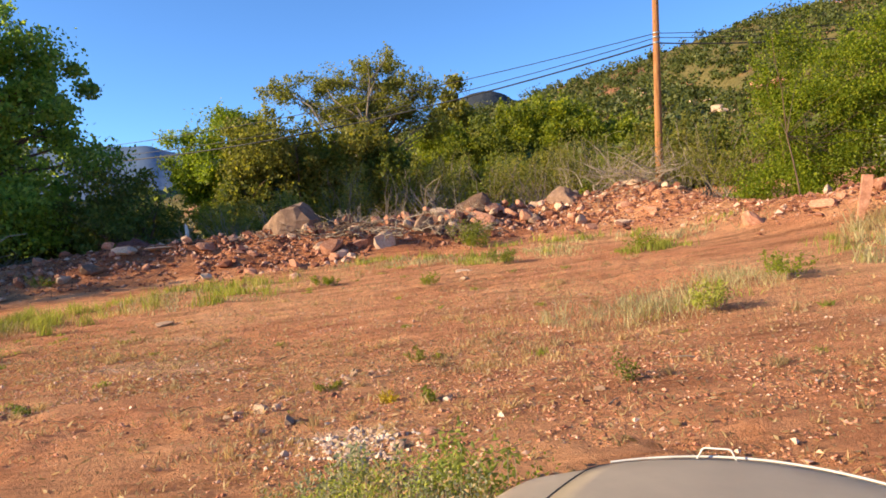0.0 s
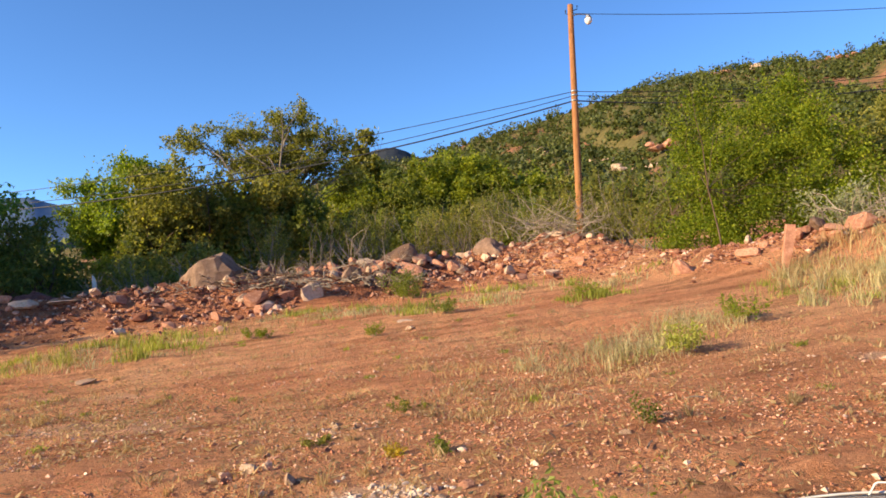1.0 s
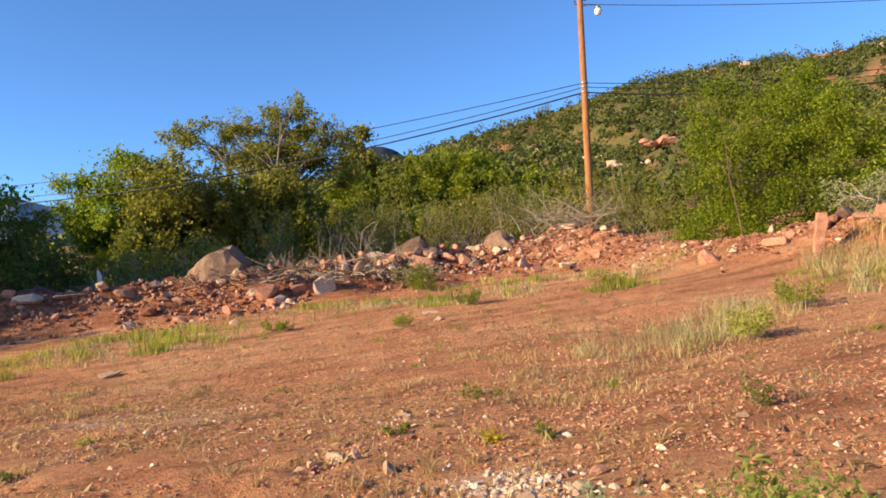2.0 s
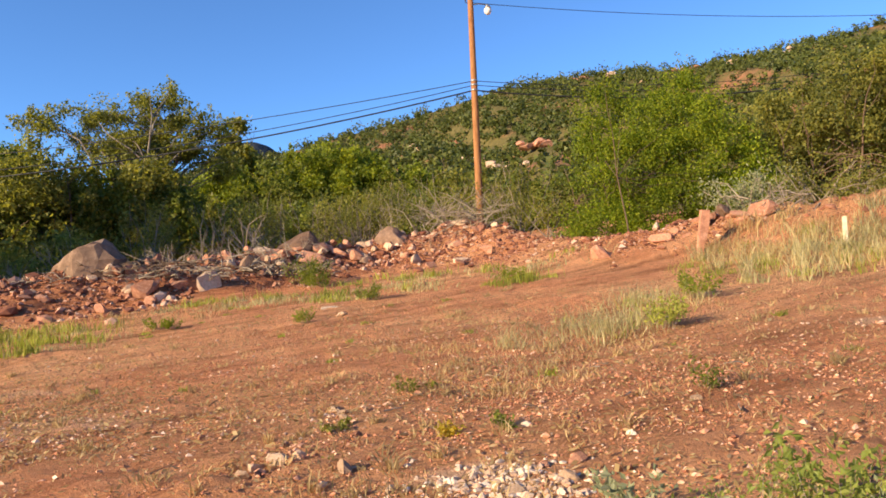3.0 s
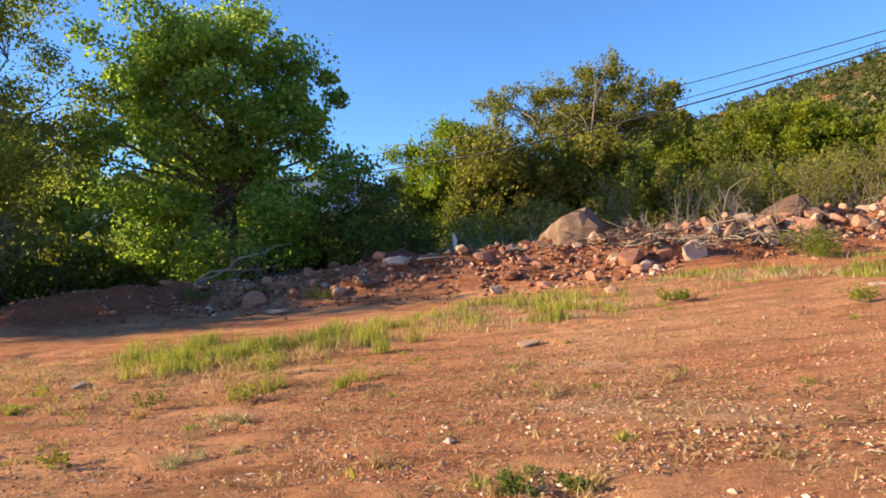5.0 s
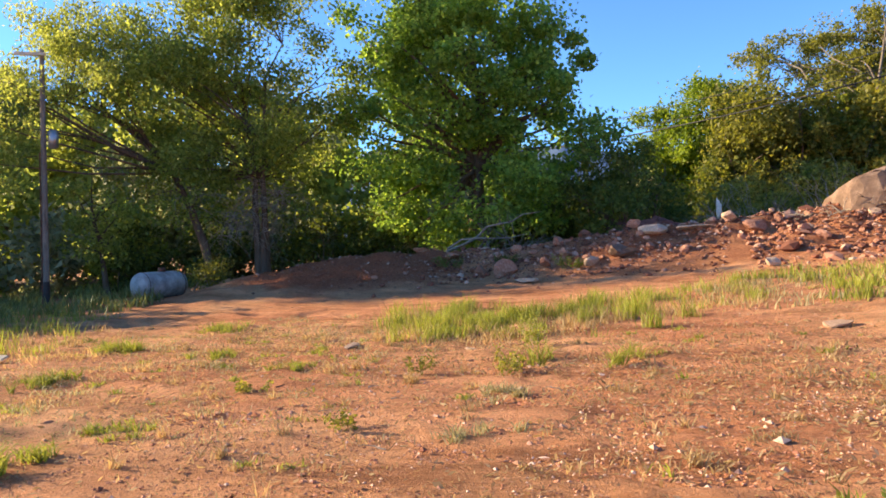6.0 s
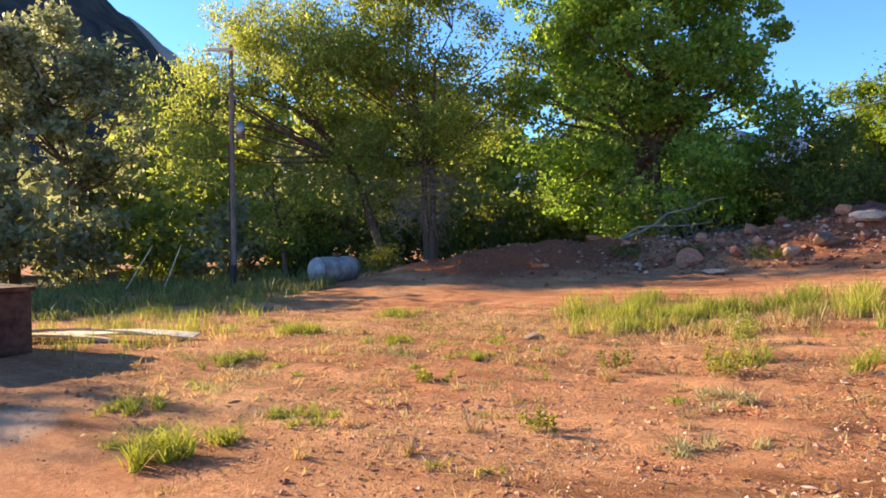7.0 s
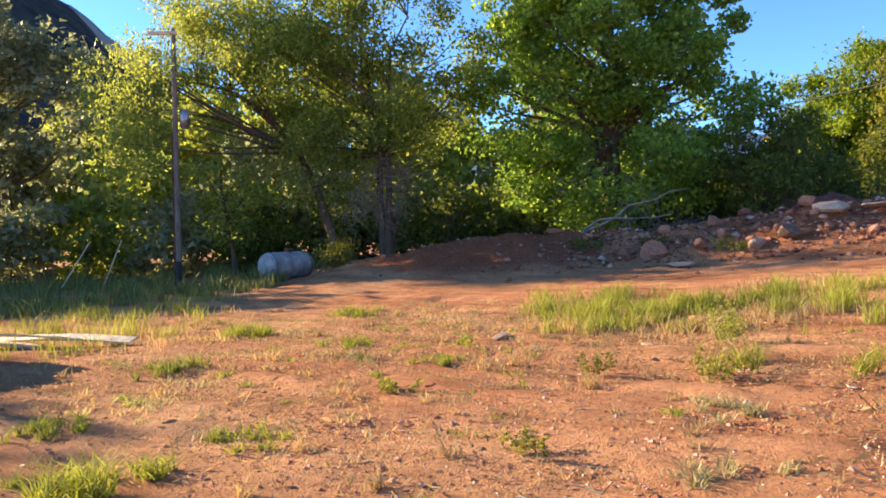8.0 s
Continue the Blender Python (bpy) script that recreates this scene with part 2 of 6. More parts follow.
TWIG = bark_material("dead_twig_wood", (0.20, 0.15, 0.105), (0.46, 0.38, 0.29))
POLE_WOOD = bark_material("weathered_orange_pole_wood", (0.21, 0.085, 0.032), (0.45, 0.22, 0.095))
POLE_GREY = bark_material("grey_pole_wood", (0.10, 0.085, 0.07), (0.30, 0.26, 0.21))
CABLE = plain_material("black_cable", (0.018, 0.018, 0.02), 0.5)
STEEL = plain_material("galvanised_steel", (0.42, 0.43, 0.44), 0.45, 0.8)
WHITE_GLASS = plain_material("white_lamp_glass", (0.80, 0.79, 0.74), 0.3, 0, 0.05)
RUST = plain_material("rusty_steel", (0.12, 0.058, 0.036), 0.8, 0.2, 0.5, 5)
CREAM_WOOD = plain_material("weathered_cream_wood", (0.70, 0.58, 0.40), 0.8, 0, 0.25, 9)
DARK_RED = plain_material("dark_red_earth", (0.17, 0.055, 0.038), 0.9, 0, 0.4, 5)
TANK_PAINT = plain_material("faded_blue_grey_tank_paint", (0.31, 0.32, 0.31), 0.6, 0, 0.45, 2.2)
HOOD_PAINT = plain_material("faded_beige_car_paint", (0.68, 0.575, 0.435), 0.6, 0.0, 0.07, 2)
BLACK_TRIM = plain_material("black_rubber_trim", (0.03, 0.03, 0.03), 0.7)
WHITE_PAINT = plain_material("weathered_white_paint", (0.66, 0.62, 0.54), 0.7, 0, 0.15, 6)
YELLOW = leaf_material("yellow_flower", (0.30, 0.24, 0.03), (0.44, 0.34, 0.04), (0.56, 0.44, 0.07))


# ---------------------------------------------------------------- mesh helpers
def mesh_np(name, verts, faces, material=None, smooth=False):
    verts = np.asarray(verts, np.float32)
    faces = np.asarray(faces, np.int32)
    n, k = faces.shape
    me = bpy.data.meshes.new(name)
    me.vertices.add(len(verts))
    me.vertices.foreach_set("co", verts.ravel())
    me.loops.add(n * k)
    me.loops.foreach_set("vertex_index", faces.ravel())
    me.polygons.add(n)
    me.polygons.foreach_set("loop_start", np.arange(0, n * k, k, dtype=np.int32))
    me.polygons.foreach_set("use_smooth", np.full(n, smooth))
    me.update(calc_edges=True)
    if material:
        me.materials.append(material)
    return me


def link(name, me, parent=None, label=""):
    ob = new(name, me)
    if parent:
        ob.parent = parent
        ob.matrix_parent_inverse = parent.matrix_basis.inverted()
    return tagged(ob, label)


def part(name, bm, material, parent, label="", smooth=False):
    me = bpy.data.meshes.new(name)
    bm.to_mesh(me)
    bm.free()
    for p in me.polygons:
        p.use_smooth = smooth
    me.materials.append(material)
    return link(name, me, parent, label)


def root(name, at, label, category, group="", kind=""):
    ob = new(name)
    ob.matrix_basis = Matrix.Translation(at)
    return tagged(ob, label, category, group, kind)


def tube(path, radii, sides=6):
    """Verts and quads of a tapered tube along a path."""
    path = np.asarray(path, float)
    radii = np.asarray(radii, float)
    d = np.gradient(path, axis=0)
    d /= np.linalg.norm(d, axis=1)[:, None] + 1e-9
    ref = np.where(np.abs(d[:, 2:3]) > 0.9, [[1.0, 0, 0]], [[0, 0, 1.0]])
    u = np.cross(d, ref)
    u /= np.linalg.norm(u, axis=1)[:, None] + 1e-9
    v = np.cross(d, u)
    a = np.linspace(0, 2 * np.pi, sides, endpoint=False)
    ring = np.cos(a)[None, :, None] * u[:, None] + np.sin(a)[None, :, None] * v[:, None]
    V = (path[:, None] + ring * radii[:, None, None]).reshape(-1, 3)
    F = []
    for i in range(len(path) - 1):
        for j in range(sides):
            k = (j + 1) % sides
            F.append((i * sides + j, i * sides + k, (i + 1) * sides + k, (i + 1) * sides + j))
    return V, np.array(F)


def joined(pieces):
    V, F, o = [], [], 0
    for v, f in pieces:
        V.append(v)
        F.append(np.asarray(f) + o)
        o += len(v)
    return np.concatenate(V), np.concatenate(F)


def softplus(u, k=1.5):
    return k * np.log1p(np.exp(np.clip(u / k, -30, 30)))


def plain_ground(x, y):
    """The yard's slow slope, before banks and ruts."""
    z = (-0.1135 + 0.0485 * x + 0.027 * y + 0.065 * softplus(y - 8) + 0.0214 * softplus(y - 17)
         + 0.0445 * softplus(-x - 9) + 0.0266 * softplus(x - 2) - 0.00256 * softplus(-x - 9) * softplus(y - 8))
    return z


BANK = ((-30, 8, 0.2), (-26.5, 12.5, 0.9), (-23.5, 14.5, 1.0), (-20, 16, 0.85), (-17, 18, 1.1), (-14.3, 19.6, 1.15), (-12, 22, 1.3),
        (-9, 23.6, 1.0), (-7.3, 26.4, 1.0), (-4, 29, 0.8), (0, 29.6, 1.4), (3.2, 26, 0.5), (5.5, 22.6, 0.55), (8.6, 21.6, 0.95), (13, 20, 1.0), (19, 18, 1.0))


def bank(x, y):
    """Height of the pushed-up bank of dirt and rubble."""
    out = np.zeros_like(x)
    for (ax, ay, ah), (bx, by, bh) in zip(BANK, BANK[1:]):
        dx, dy = bx - ax, by - ay
        t = np.clip(((x - ax) * dx + (y - ay) * dy) / (dx * dx + dy * dy), 0, 1)
        d = np.hypot(x - ax - t * dx, y - ay - t * dy)
        out = np.maximum(out, (ah + t * (bh - ah)) * np.exp(-(d / 1.75) ** 2))
    return np.maximum(out, 1.05 * np.exp(-(((x + 24.3) / 3.6) ** 2 + ((y - 12.9) / 3.4) ** 2)) + 0.45 * np.exp(-(((x + 24.8) / 2.6) ** 2 + ((y - 8.8) / 2.4) ** 2)))


def lumps(x, y):
    return (0.5 * np.sin(0.9 * x + 1.7 * np.sin(0.6 * y)) * np.sin(1.1 * y + 0.8) + 0.3 * np.sin(2.7 * x - 1.3 * y + 2 * np.sin(0.8 * x))
            + 0.2 * np.sin(4.9 * y + 3.1 * x) * np.sin(5.3 * x - 1.9 * y))


def ground_z(x, y):
    x, y = np.asarray(x, float), np.asarray(y, float)
    b = bank(x, y)
    r = np.hypot(x, y)
    fade = np.clip((120 - r) / 60, 0, 1)
    far = np.clip((r - 60) / 200, 0, 1)
    return (plain_ground(np.clip(x, -60, 60), np.clip(y, -60, 60)) * (1 - far) + 2.0 * far + b * (1 + 0.18 * lumps(x * 2.1, y * 2.1))
            + (0.035 + 0.12 * b) * lumps(x, y) * fade)


def gz(x, y):
    return float(ground_z(np.array([x]), np.array([y]))[0])


def unit(v):
    return v / (np.linalg.norm(v, axis=-1, keepdims=True) + 1e-9)


# ---------------------------------------------------------------- rocks
def ico(sub):
    bm = bmesh.new()
    bmesh.ops.create_icosphere(bm, subdivisions=sub, radius=1)
    V = np.array([v.co[:] for v in bm.verts])
    F = np.array([[v.index for v in f.verts] for f in bm.faces])
    bm.free()
    return V, F


ICO = {s: ico(s) for s in (1, 2, 3)}


def rock_shape(seed, sub=2, cuts=14, flat=0.75):
    r = np.random.default_rng(seed)
    V, F = ICO[sub]
    V = V.copy()
    for n in unit(r.normal(size=(cuts, 3))):
        d = r.uniform(0.38, 0.72)
        V -= np.maximum(0, V @ n - d)[:, None] * n
    V *= np.array([r.uniform(0.9, 1.25), r.uniform(0.75, 1.0), flat * r.uniform(0.8, 1.1)])
    if sub > 1:
        V += r.normal(scale=0.018, size=V.shape)
    return V, F


ROCK_SHAPES = [rock_shape(100 + i, 2) for i in range(8)]
SMALL_SHAPES = [rock_shape(200 + i, 1, 6) for i in range(10)]
OCTA = np.array([(1, 0, 0), (-1, 0, 0), (0, 1, 0), (0, -1, 0), (0, 0, 1), (0, 0, -1)], float)
OCTA_F = np.array([(0, 2, 4), (2, 1, 4), (1, 3, 4), (3, 0, 4), (2, 0, 5), (1, 2, 5), (3, 1, 5), (0, 3, 5)])
CHIP_SHAPES = [(OCTA * rng.uniform(0.5, 1.2, (6, 1)) * np.array([1.2, 0.9, 0.6]) + rng.normal(scale=0.15, size=(6, 3)), OCTA_F) for _ in range(14)]


def scatter_stones(xy, sizes, seed, sink=0.25, shapes=SMALL_SHAPES):
    """Verts and triangles of many small stones on the ground."""
    r = np.random.default_rng(seed)
    z = ground_z(xy[:, 0], xy[:, 1])
    out = []
    for (x, y), zz, s in zip(xy, z, sizes):
        V, F = shapes[r.integers(len(shapes))]
        a = r.uniform(0, 2 * np.pi)
        c, q = math.cos(a), math.sin(a)
        W = V * s
        W = np.stack([W[:, 0] * c - W[:, 1] * q, W[:, 0] * q + W[:, 1] * c, W[:, 2]], 1)
        out.append((W + (x, y, zz + s * (0.5 - sink)), F))
    return joined(out)


# ---------------------------------------------------------------- foliage
def leaf_quads(centres, size, r, droop=0.0, slim=0.55, far=False):
    """Verts and faces of leaves: folded diamonds, or plain triangles for far crowns."""
    n = len(centres)
    d = unit(r.normal(size=(n, 3)) + np.array([0, 0, -droop]))
    s = unit(np.cross(d, r.normal(size=(n, 3))))
    L = (size * r.uniform(0.65, 1.4, n))[:, None]
    up = unit(np.cross(d, s)) * L * 0.12
    if far:
        w = s * L * slim * 0.75
        V = np.stack([centres - d * L * 0.6, centres + w + d * L * 0.5 + up, centres - w + d * L * 0.5 - up], 1).reshape(-1, 3)
        return V, np.arange(3 * n).reshape(-1, 3)
    V = np.stack([centres - d * L * 0.5, centres + s * L * slim * 0.5 + up, centres + d * L * 0.5, centres - s * L * slim * 0.5 + up], 1).reshape(-1, 3)
    return V, np.arange(4 * n).reshape(-1, 4)


def clump_points(lobes, per_volume, r, shell=0.45):
    """Clump centres in a crown made of lobes (x, y, z, radius, half height), thicker towards the outside."""
    out = []
    for x, y, z, rx, rz in lobes:
        n = max(4, int(per_volume * rx * rx * rz))
        d = unit(r.normal(size=(n, 3)))
        k = r.uniform(shell, 1.05, n) ** 0.7
        out.append(np.array([x, y, z]) + d * k[:, None] * np.array([rx, rx * 0.9, rz]))
    return np.concatenate(out)


def limb(a, b, r0, r, sag=0.17, steps=5, sides=5):
    a, b = np.asarray(a, float), np.asarray(b, float)
    t = np.linspace(0, 1, steps)[:, None]
    L = np.linalg.norm(b - a)
    bend = r.normal(scale=sag * L, size=3) + np.array([0, 0, 0.10 * L])
    p = a + (b - a) * t + 4 * t * (1 - t) * bend * 0.5
    p[1:-1] += r.normal(scale=0.02 * L, size=(steps - 2, 3))
    return tube(p, r0 * (1 - 0.82 * t[:, 0]), sides)


def make_tree(name, base, lobes, leaf, bark, trunk_r, label, category="tree", per_volume=2.0, leaves=90, leaf_size=0.2, clump=0.5,
              droop=0.0, slim=0.55, stems=1, seed=1, limbs=40, group="", top=None, shell=0.45, via=None, shoots=0, shoot=0.8):
    r = np.random.default_rng(seed)
    x, y = base
    z = gz(x, y) - 0.15
    thing = root(name, (x, y, z), label, category, group)
    pts = clump_points(lobes, per_volume, r, shell)
    pts = pts[pts[:, 2] > z + 0.25]
    cen = np.mean(np.array(lobes)[:, :3], axis=0)
    hi = np.array(top if top else (cen[0], cen[1], max(l[2] + 0.3 * l[4] for l in lobes)))
    wood = []
    limbs_made = []
    spines = []
    for s in range(stems):
        off = r.normal(scale=0.3 + 0.12 * stems, size=3) * (stems > 1)
        a = np.array([x, y, z]) + np.array([off[0], off[1], 0])
        b = hi + np.array([off[0] * 1.6, off[1] * 1.6, -abs(off[2]) * 1.5])
        t = np.linspace(0, 1, 9)[:, None]
        wig = np.cumsum(r.normal(scale=0.035 * np.linalg.norm(b - a), size=(9, 3)), axis=0) * np.array([1, 1, 0.2])
        p = a + (b - a) * t + wig * t * 0.7
        if via:
            v = np.array(via) + off
            p = (1 - t) ** 2 * a + 2 * t * (1 - t) * v + t * t * b + wig * t * 0.5
        spines.append(p)
        wood.append(tube(p, trunk_r * (1 - 0.96 * t[:, 0]) * r.uniform(0.75, 1.1), 8))
    for q in pts[r.permutation(len(pts))[:limbs]]:
        p = spines[r.integers(stems)]
        aim = q[2] - 0.75 * np.hypot(*(q[:2] - p[4, :2])) - 0.2
        k = int(np.clip(np.argmin(np.abs(p[:, 2] - aim)), 3, 7))
        limbs_made.append(limb(p[k], q, trunk_r * 0.42 * (1 - k / 11), r))
    for V, F in wood:
        link("trunk" if stems == 1 else "stem", mesh_np("trunk", V, F, bark, True), thing)
    tagged(link("branch_work", mesh_np("branch_work", *joined(limbs_made), bark, True), thing), kind="stuff")
    n = np.maximum(6, r.poisson(leaves, len(pts)) * r.choice([0.35, 0.8, 1.1, 1.5], len(pts))).astype(int)
    who = np.repeat(np.arange(len(pts)), n)
    flat = np.array([1, 1, 0.7])
    c = pts[who] + r.normal(size=(len(who), 3)).clip(-1.7, 1.7) * clump * flat * r.uniform(0.5, 1.2, len(pts))[who][:, None]
    if droop:
        c[:, 2] -= np.abs(r.normal(size=len(c))) * droop * clump
    if shoots:
        # young upright twigs standing out of the crown's upper side
        hi_pts = pts[np.argsort(pts[:, 2] + r.normal(scale=0.8, size=len(pts)))[-max(4, len(pts) // 2):]]
        foot = hi_pts[r.integers(len(hi_pts), size=shoots)]
        aim = unit(r.normal(size=(shoots, 3)) * 0.35 + unit(foot - cen) * 0.35 + np.array([0, 0, 1])) * (shoot * r.uniform(0.5, 1.3, shoots))[:, None]
        k = np.repeat(np.arange(shoots), 26)
        u = r.uniform(0, 1, len(k))[:, None]
        c = np.concatenate([c, foot[k] + aim[k] * (0.2 + u) + r.normal(size=(len(k), 3)) * leaf_size * (1.1 - 0.7 * u)])
    V, F = leaf_quads(c, leaf_size, r, droop, slim, math.hypot(x, y) > 36)
    tagged(link("crown", mesh_np("crown", V, F, leaf), thing), kind="stuff")
    return thing


def blades(xy, height, width, r, lean=0.35, segs=2):
    """Grass blades: narrow tapering strips, bent over."""
    n = len(xy)
    z = ground_z(xy[:, 0], xy[:, 1]) - 0.01
    b = np.column_stack([xy, z])
    h = (height * r.uniform(0.5, 1.25, n))[:, None]
    a = r.uniform(0, 2 * np.pi, n)
    side = np.stack([np.cos(a), np.sin(a), 0 * a], 1) * (width * r.uniform(0.7, 1.3, n))[:, None]
    out = r.normal(size=(n, 3)) * lean
    out[:, 2] = 0
    m = b + h * 0.55 * np.array([0, 0, 1]) + out * h * 0.3
    t = b + h * (np.array([0, 0, 1]) - 0.15 * np.abs(out).sum(1)[:, None] * np.array([0, 0, 1])) + out * h * 0.95
    V = np.stack([b - side, b + side, m + side * 0.75, m - side * 0.75, t + side * 0.12, t - side * 0.12], 1).reshape(-1, 3)
    i = np.arange(n)[:, None] * 6
    F = np.concatenate([i + np.array([[0, 1, 2, 3]]), i + np.array([[3, 2, 4, 5]])])
    return V, F


def spots(cx, cy, rx, ry, n, r, clumps=0, spread=0.08):
    """Random places in an ellipse, gathered in tufts if asked."""
    k = clumps or n
    a, q = r.uniform(0, 2 * np.pi, k), np.sqrt(r.uniform(0, 1, k))
    c = np.stack([cx + rx * q * np.cos(a), cy + ry * q * np.sin(a)], 1)
    if not clumps:
        return c
    return c[r.integers(0, k, n)] + r.normal(scale=spread, size=(n, 2))


# ---------------------------------------------------------------- the setting
def grid_axis(lo, hi, step, far):
    core = np.arange(lo, hi + step / 2, step)
    grow = step * 1.28 ** np.arange(1, 45)
    out = np.cumsum(grow)
    out = out[out < far]
    return np.concatenate([lo - out[::-1], core, hi + out])


def value_noise(x, y, scale, seed):
    """Smooth lattice noise between -1 and 1."""
    r = np.random.default_rng(seed)
    T = r.uniform(-1, 1, (257, 257))
    u, v = (x / scale) % 256, (y / scale) % 256
    i, j = u.astype(int), v.astype(int)
    a, b = u - i, v - j
    a, b = a * a * (3 - 2 * a), b * b * (3 - 2 * b)
    return (T[i, j] * (1 - a) + T[i + 1, j] * a) * (1 - b) + (T[i, j + 1] * (1 - a) + T[i + 1, j + 1] * a) * b


gxs, gys = grid_axis(-31, 13, 0.11, 2800), grid_axis(0.5, 31, 0.11, 2800)
GX, GY = np.meshgrid(gxs, gys)
GZ = ground_z(GX.ravel(), GY.ravel())
core = (np.abs(GX.ravel()) < 32) & (GY.ravel() > 0) & (GY.ravel() < 32)
FX, FY = GX.ravel(), GY.ravel()
rough = 0.6 + 0.5 * value_noise(FX, FY, 2.3, 4)
crumbly = np.clip(0.75 + 0.9 * value_noise(FX, FY, 1.6, 8), 0.25, 1.7)
along, across = 0.84 * FX + 0.54 * FY, 0.84 * FY - 0.54 * FX
GZ = GZ + core * rough * (0.022 * value_noise(FX, FY, 0.9, 1) + 0.022 * value_noise(FX, FY, 0.42, 2) + 0.034 * crumbly * value_noise(FX, FY, 0.23, 3)
                          + 0.030 * value_noise(along / 5 + 900, across + 900, 0.30, 9) + 0.008 * crumbly * rng.normal(size=GZ.shape))
# wheel ruts sweeping across the yard
for off in (0.0, 1.5):
    rut = np.abs((FY - 8.2 - off) - 0.16 * (FX + 3) - 0.012 * (FX + 3) ** 2)
    GZ = GZ - core * 0.03 * np.exp(-(rut / 0.22) ** 2) * (np.abs(FX + 1) < 11)
i = (np.arange(len(gys) - 1)[:, None] * len(gxs) + np.arange(len(gxs) - 1)[None]).ravel()
ground = tagged(new("ground", mesh_np("ground", np.column_stack([GX.ravel(), GY.ravel(), GZ]), np.stack([i, i + 1, i + len(gxs) + 1, i + len(gxs)], 1), DIRT, True)),
                "bare red dirt yard with gravel, wheel ruts and low weeds", "ground", kind="structure")


def hill_material():
    m, nt, b = mat("hillside_soil", 0.95, 0.1)
    c = obj_coord(nt)
    a = noise_tex(nt, c, 0.06, 6, 0.65)
    g = noise_tex(nt, c, 0.9, 6, 0.7)
    soil = ramp(nt, g, (0.3, (0.22, 0.095, 0.052)), (0.55, (0.35, 0.165, 0.09)), (0.75, (0.46, 0.28, 0.17)))
    grass = ramp(nt, g, (0.3, (0.085, 0.075, 0.025)), (0.7, (0.20, 0.16, 0.06)))
    f = ramp(nt, a, (0.53, (1, 1, 1)), (0.66, (0, 0, 0)))
    nt.links.new(mix(nt, f, soil, grass), b.inputs["Base Color"])
    bump(nt, b, g, 1.0, 0.5)
    return m


HILL_SOIL = hill_material()
SKYLINE = ((-64, 0.03), (-45, 0.075), (-30, 0.135), (-22, 0.172), (-18, 0.182), (-13.6, 0.205), (-9.5, 0.221), (-5.8, 0.238), (-0.8, 0.262), (7, 0.271),
           (12.6, 0.265), (20, 0.268), (26, 0.280), (40, 0.31), (62, 0.30), (90, 0.12))
HILL_R0, HILL_R1 = 44.0, 215.0


def hill_z(x, y):
    """The scrubby hill: rises from the yard's edge to a ridge of the given height at each bearing."""
    r, az = np.hypot(x, y), np.degrees(np.arctan2(x, y))
    e = np.interp(az, [s[0] for s in SKYLINE], [s[1] for s in SKYLINE])
    u = np.clip((r - HILL_R0) / (HILL_R1 - HILL_R0), 0, 1)
    back = np.clip((r - HILL_R1) / 250, 0, 1)
    top = e * HILL_R1 + 1.4
    gully = 2.2 * np.sin(az * 0.33 + 1.3 * np.sin(r * 0.045)) + 1.2 * np.sin(az * 0.9 + r * 0.06) + 0.7 * np.sin(r * 0.21 + az * 1.7)
    edge = plain_ground(np.clip(x, -60, 60), np.clip(y, -60, 60)) - 0.3
    return edge * (1 - u) + (top - 0) * u ** 1.22 + gully * np.sin(np.pi * u) * 0.8 - back * 40


az_grid, r_grid = np.radians(np.linspace(-64, 92, 190)), np.concatenate([np.linspace(HILL_R0, HILL_R1, 110), np.linspace(HILL_R1 + 8, 470, 20)])
AZ, RR = np.meshgrid(az_grid, r_grid)
hx, hy = (RR * np.sin(AZ)).ravel(), (RR * np.cos(AZ)).ravel()
i = (np.arange(len(r_grid) - 1)[:, None] * len(az_grid) + np.arange(len(az_grid) - 1)[None]).ravel()
hillside = tagged(new("hillside", mesh_np("hillside", np.column_stack([hx, hy, hill_z(hx, hy)]), np.stack([i, i + len(az_grid), i + len(az_grid) + 1, i + 1], 1), HILL_SOIL, True)),
                  "steep red-soiled hillside with dry grass and scrub", "hill", kind="structure")


def far_ridge(name, az0, az1, r, heights, depth, material, label):
    az = np.radians(np.linspace(az0, az1, 160))
    rr = np.linspace(0, 1, 24)
    A, Q = np.meshgrid(az, rr)
    e = np.interp(np.degrees(A), [h[0] for h in heights], [h[1] for h in heights])
    e = e * (1 + 0.003 * np.sin(np.degrees(A) * 5.3 + 2 * np.sin(np.degrees(A))) + 0.02 * np.sin(np.degrees(A) * 0.9) * np.sin(np.degrees(A) * 0.37) + 0.006 * np.sin(np.degrees(A) * 2.1))
    R = r - depth * (1 - Q)
    Z = -5 + (e * r + 5) * np.sin(Q * np.pi / 2) ** 1.3 + 0.02 * r * e * np.sin(A * 23 + Q * 5 + 2 * np.sin(A * 9)) * Q * (1 - Q)
    i = (np.arange(23)[:, None] * 160 + np.arange(159)[None]).ravel()
    V = np.column_stack([(R * np.sin(A)).ravel(), (R * np.cos(A)).ravel(), Z.ravel()])
    return tagged(new(name, mesh_np(name, V, np.stack([i, i + 160, i + 161, i + 1], 1), material, True)), label, "mountain", kind="structure")


def ridge_material(name, lo, hi, scale):
    m, nt, b = mat(name, 1.0, 0.0)
    n = noise_tex(nt, obj_coord(nt), scale, 7, 0.7)
    nt.links.new(ramp(nt, n, (0.35, lo), (0.65, hi)), b.inputs["Base Color"])
    bump(nt, b, n, 1.0, 6.0)
    return m


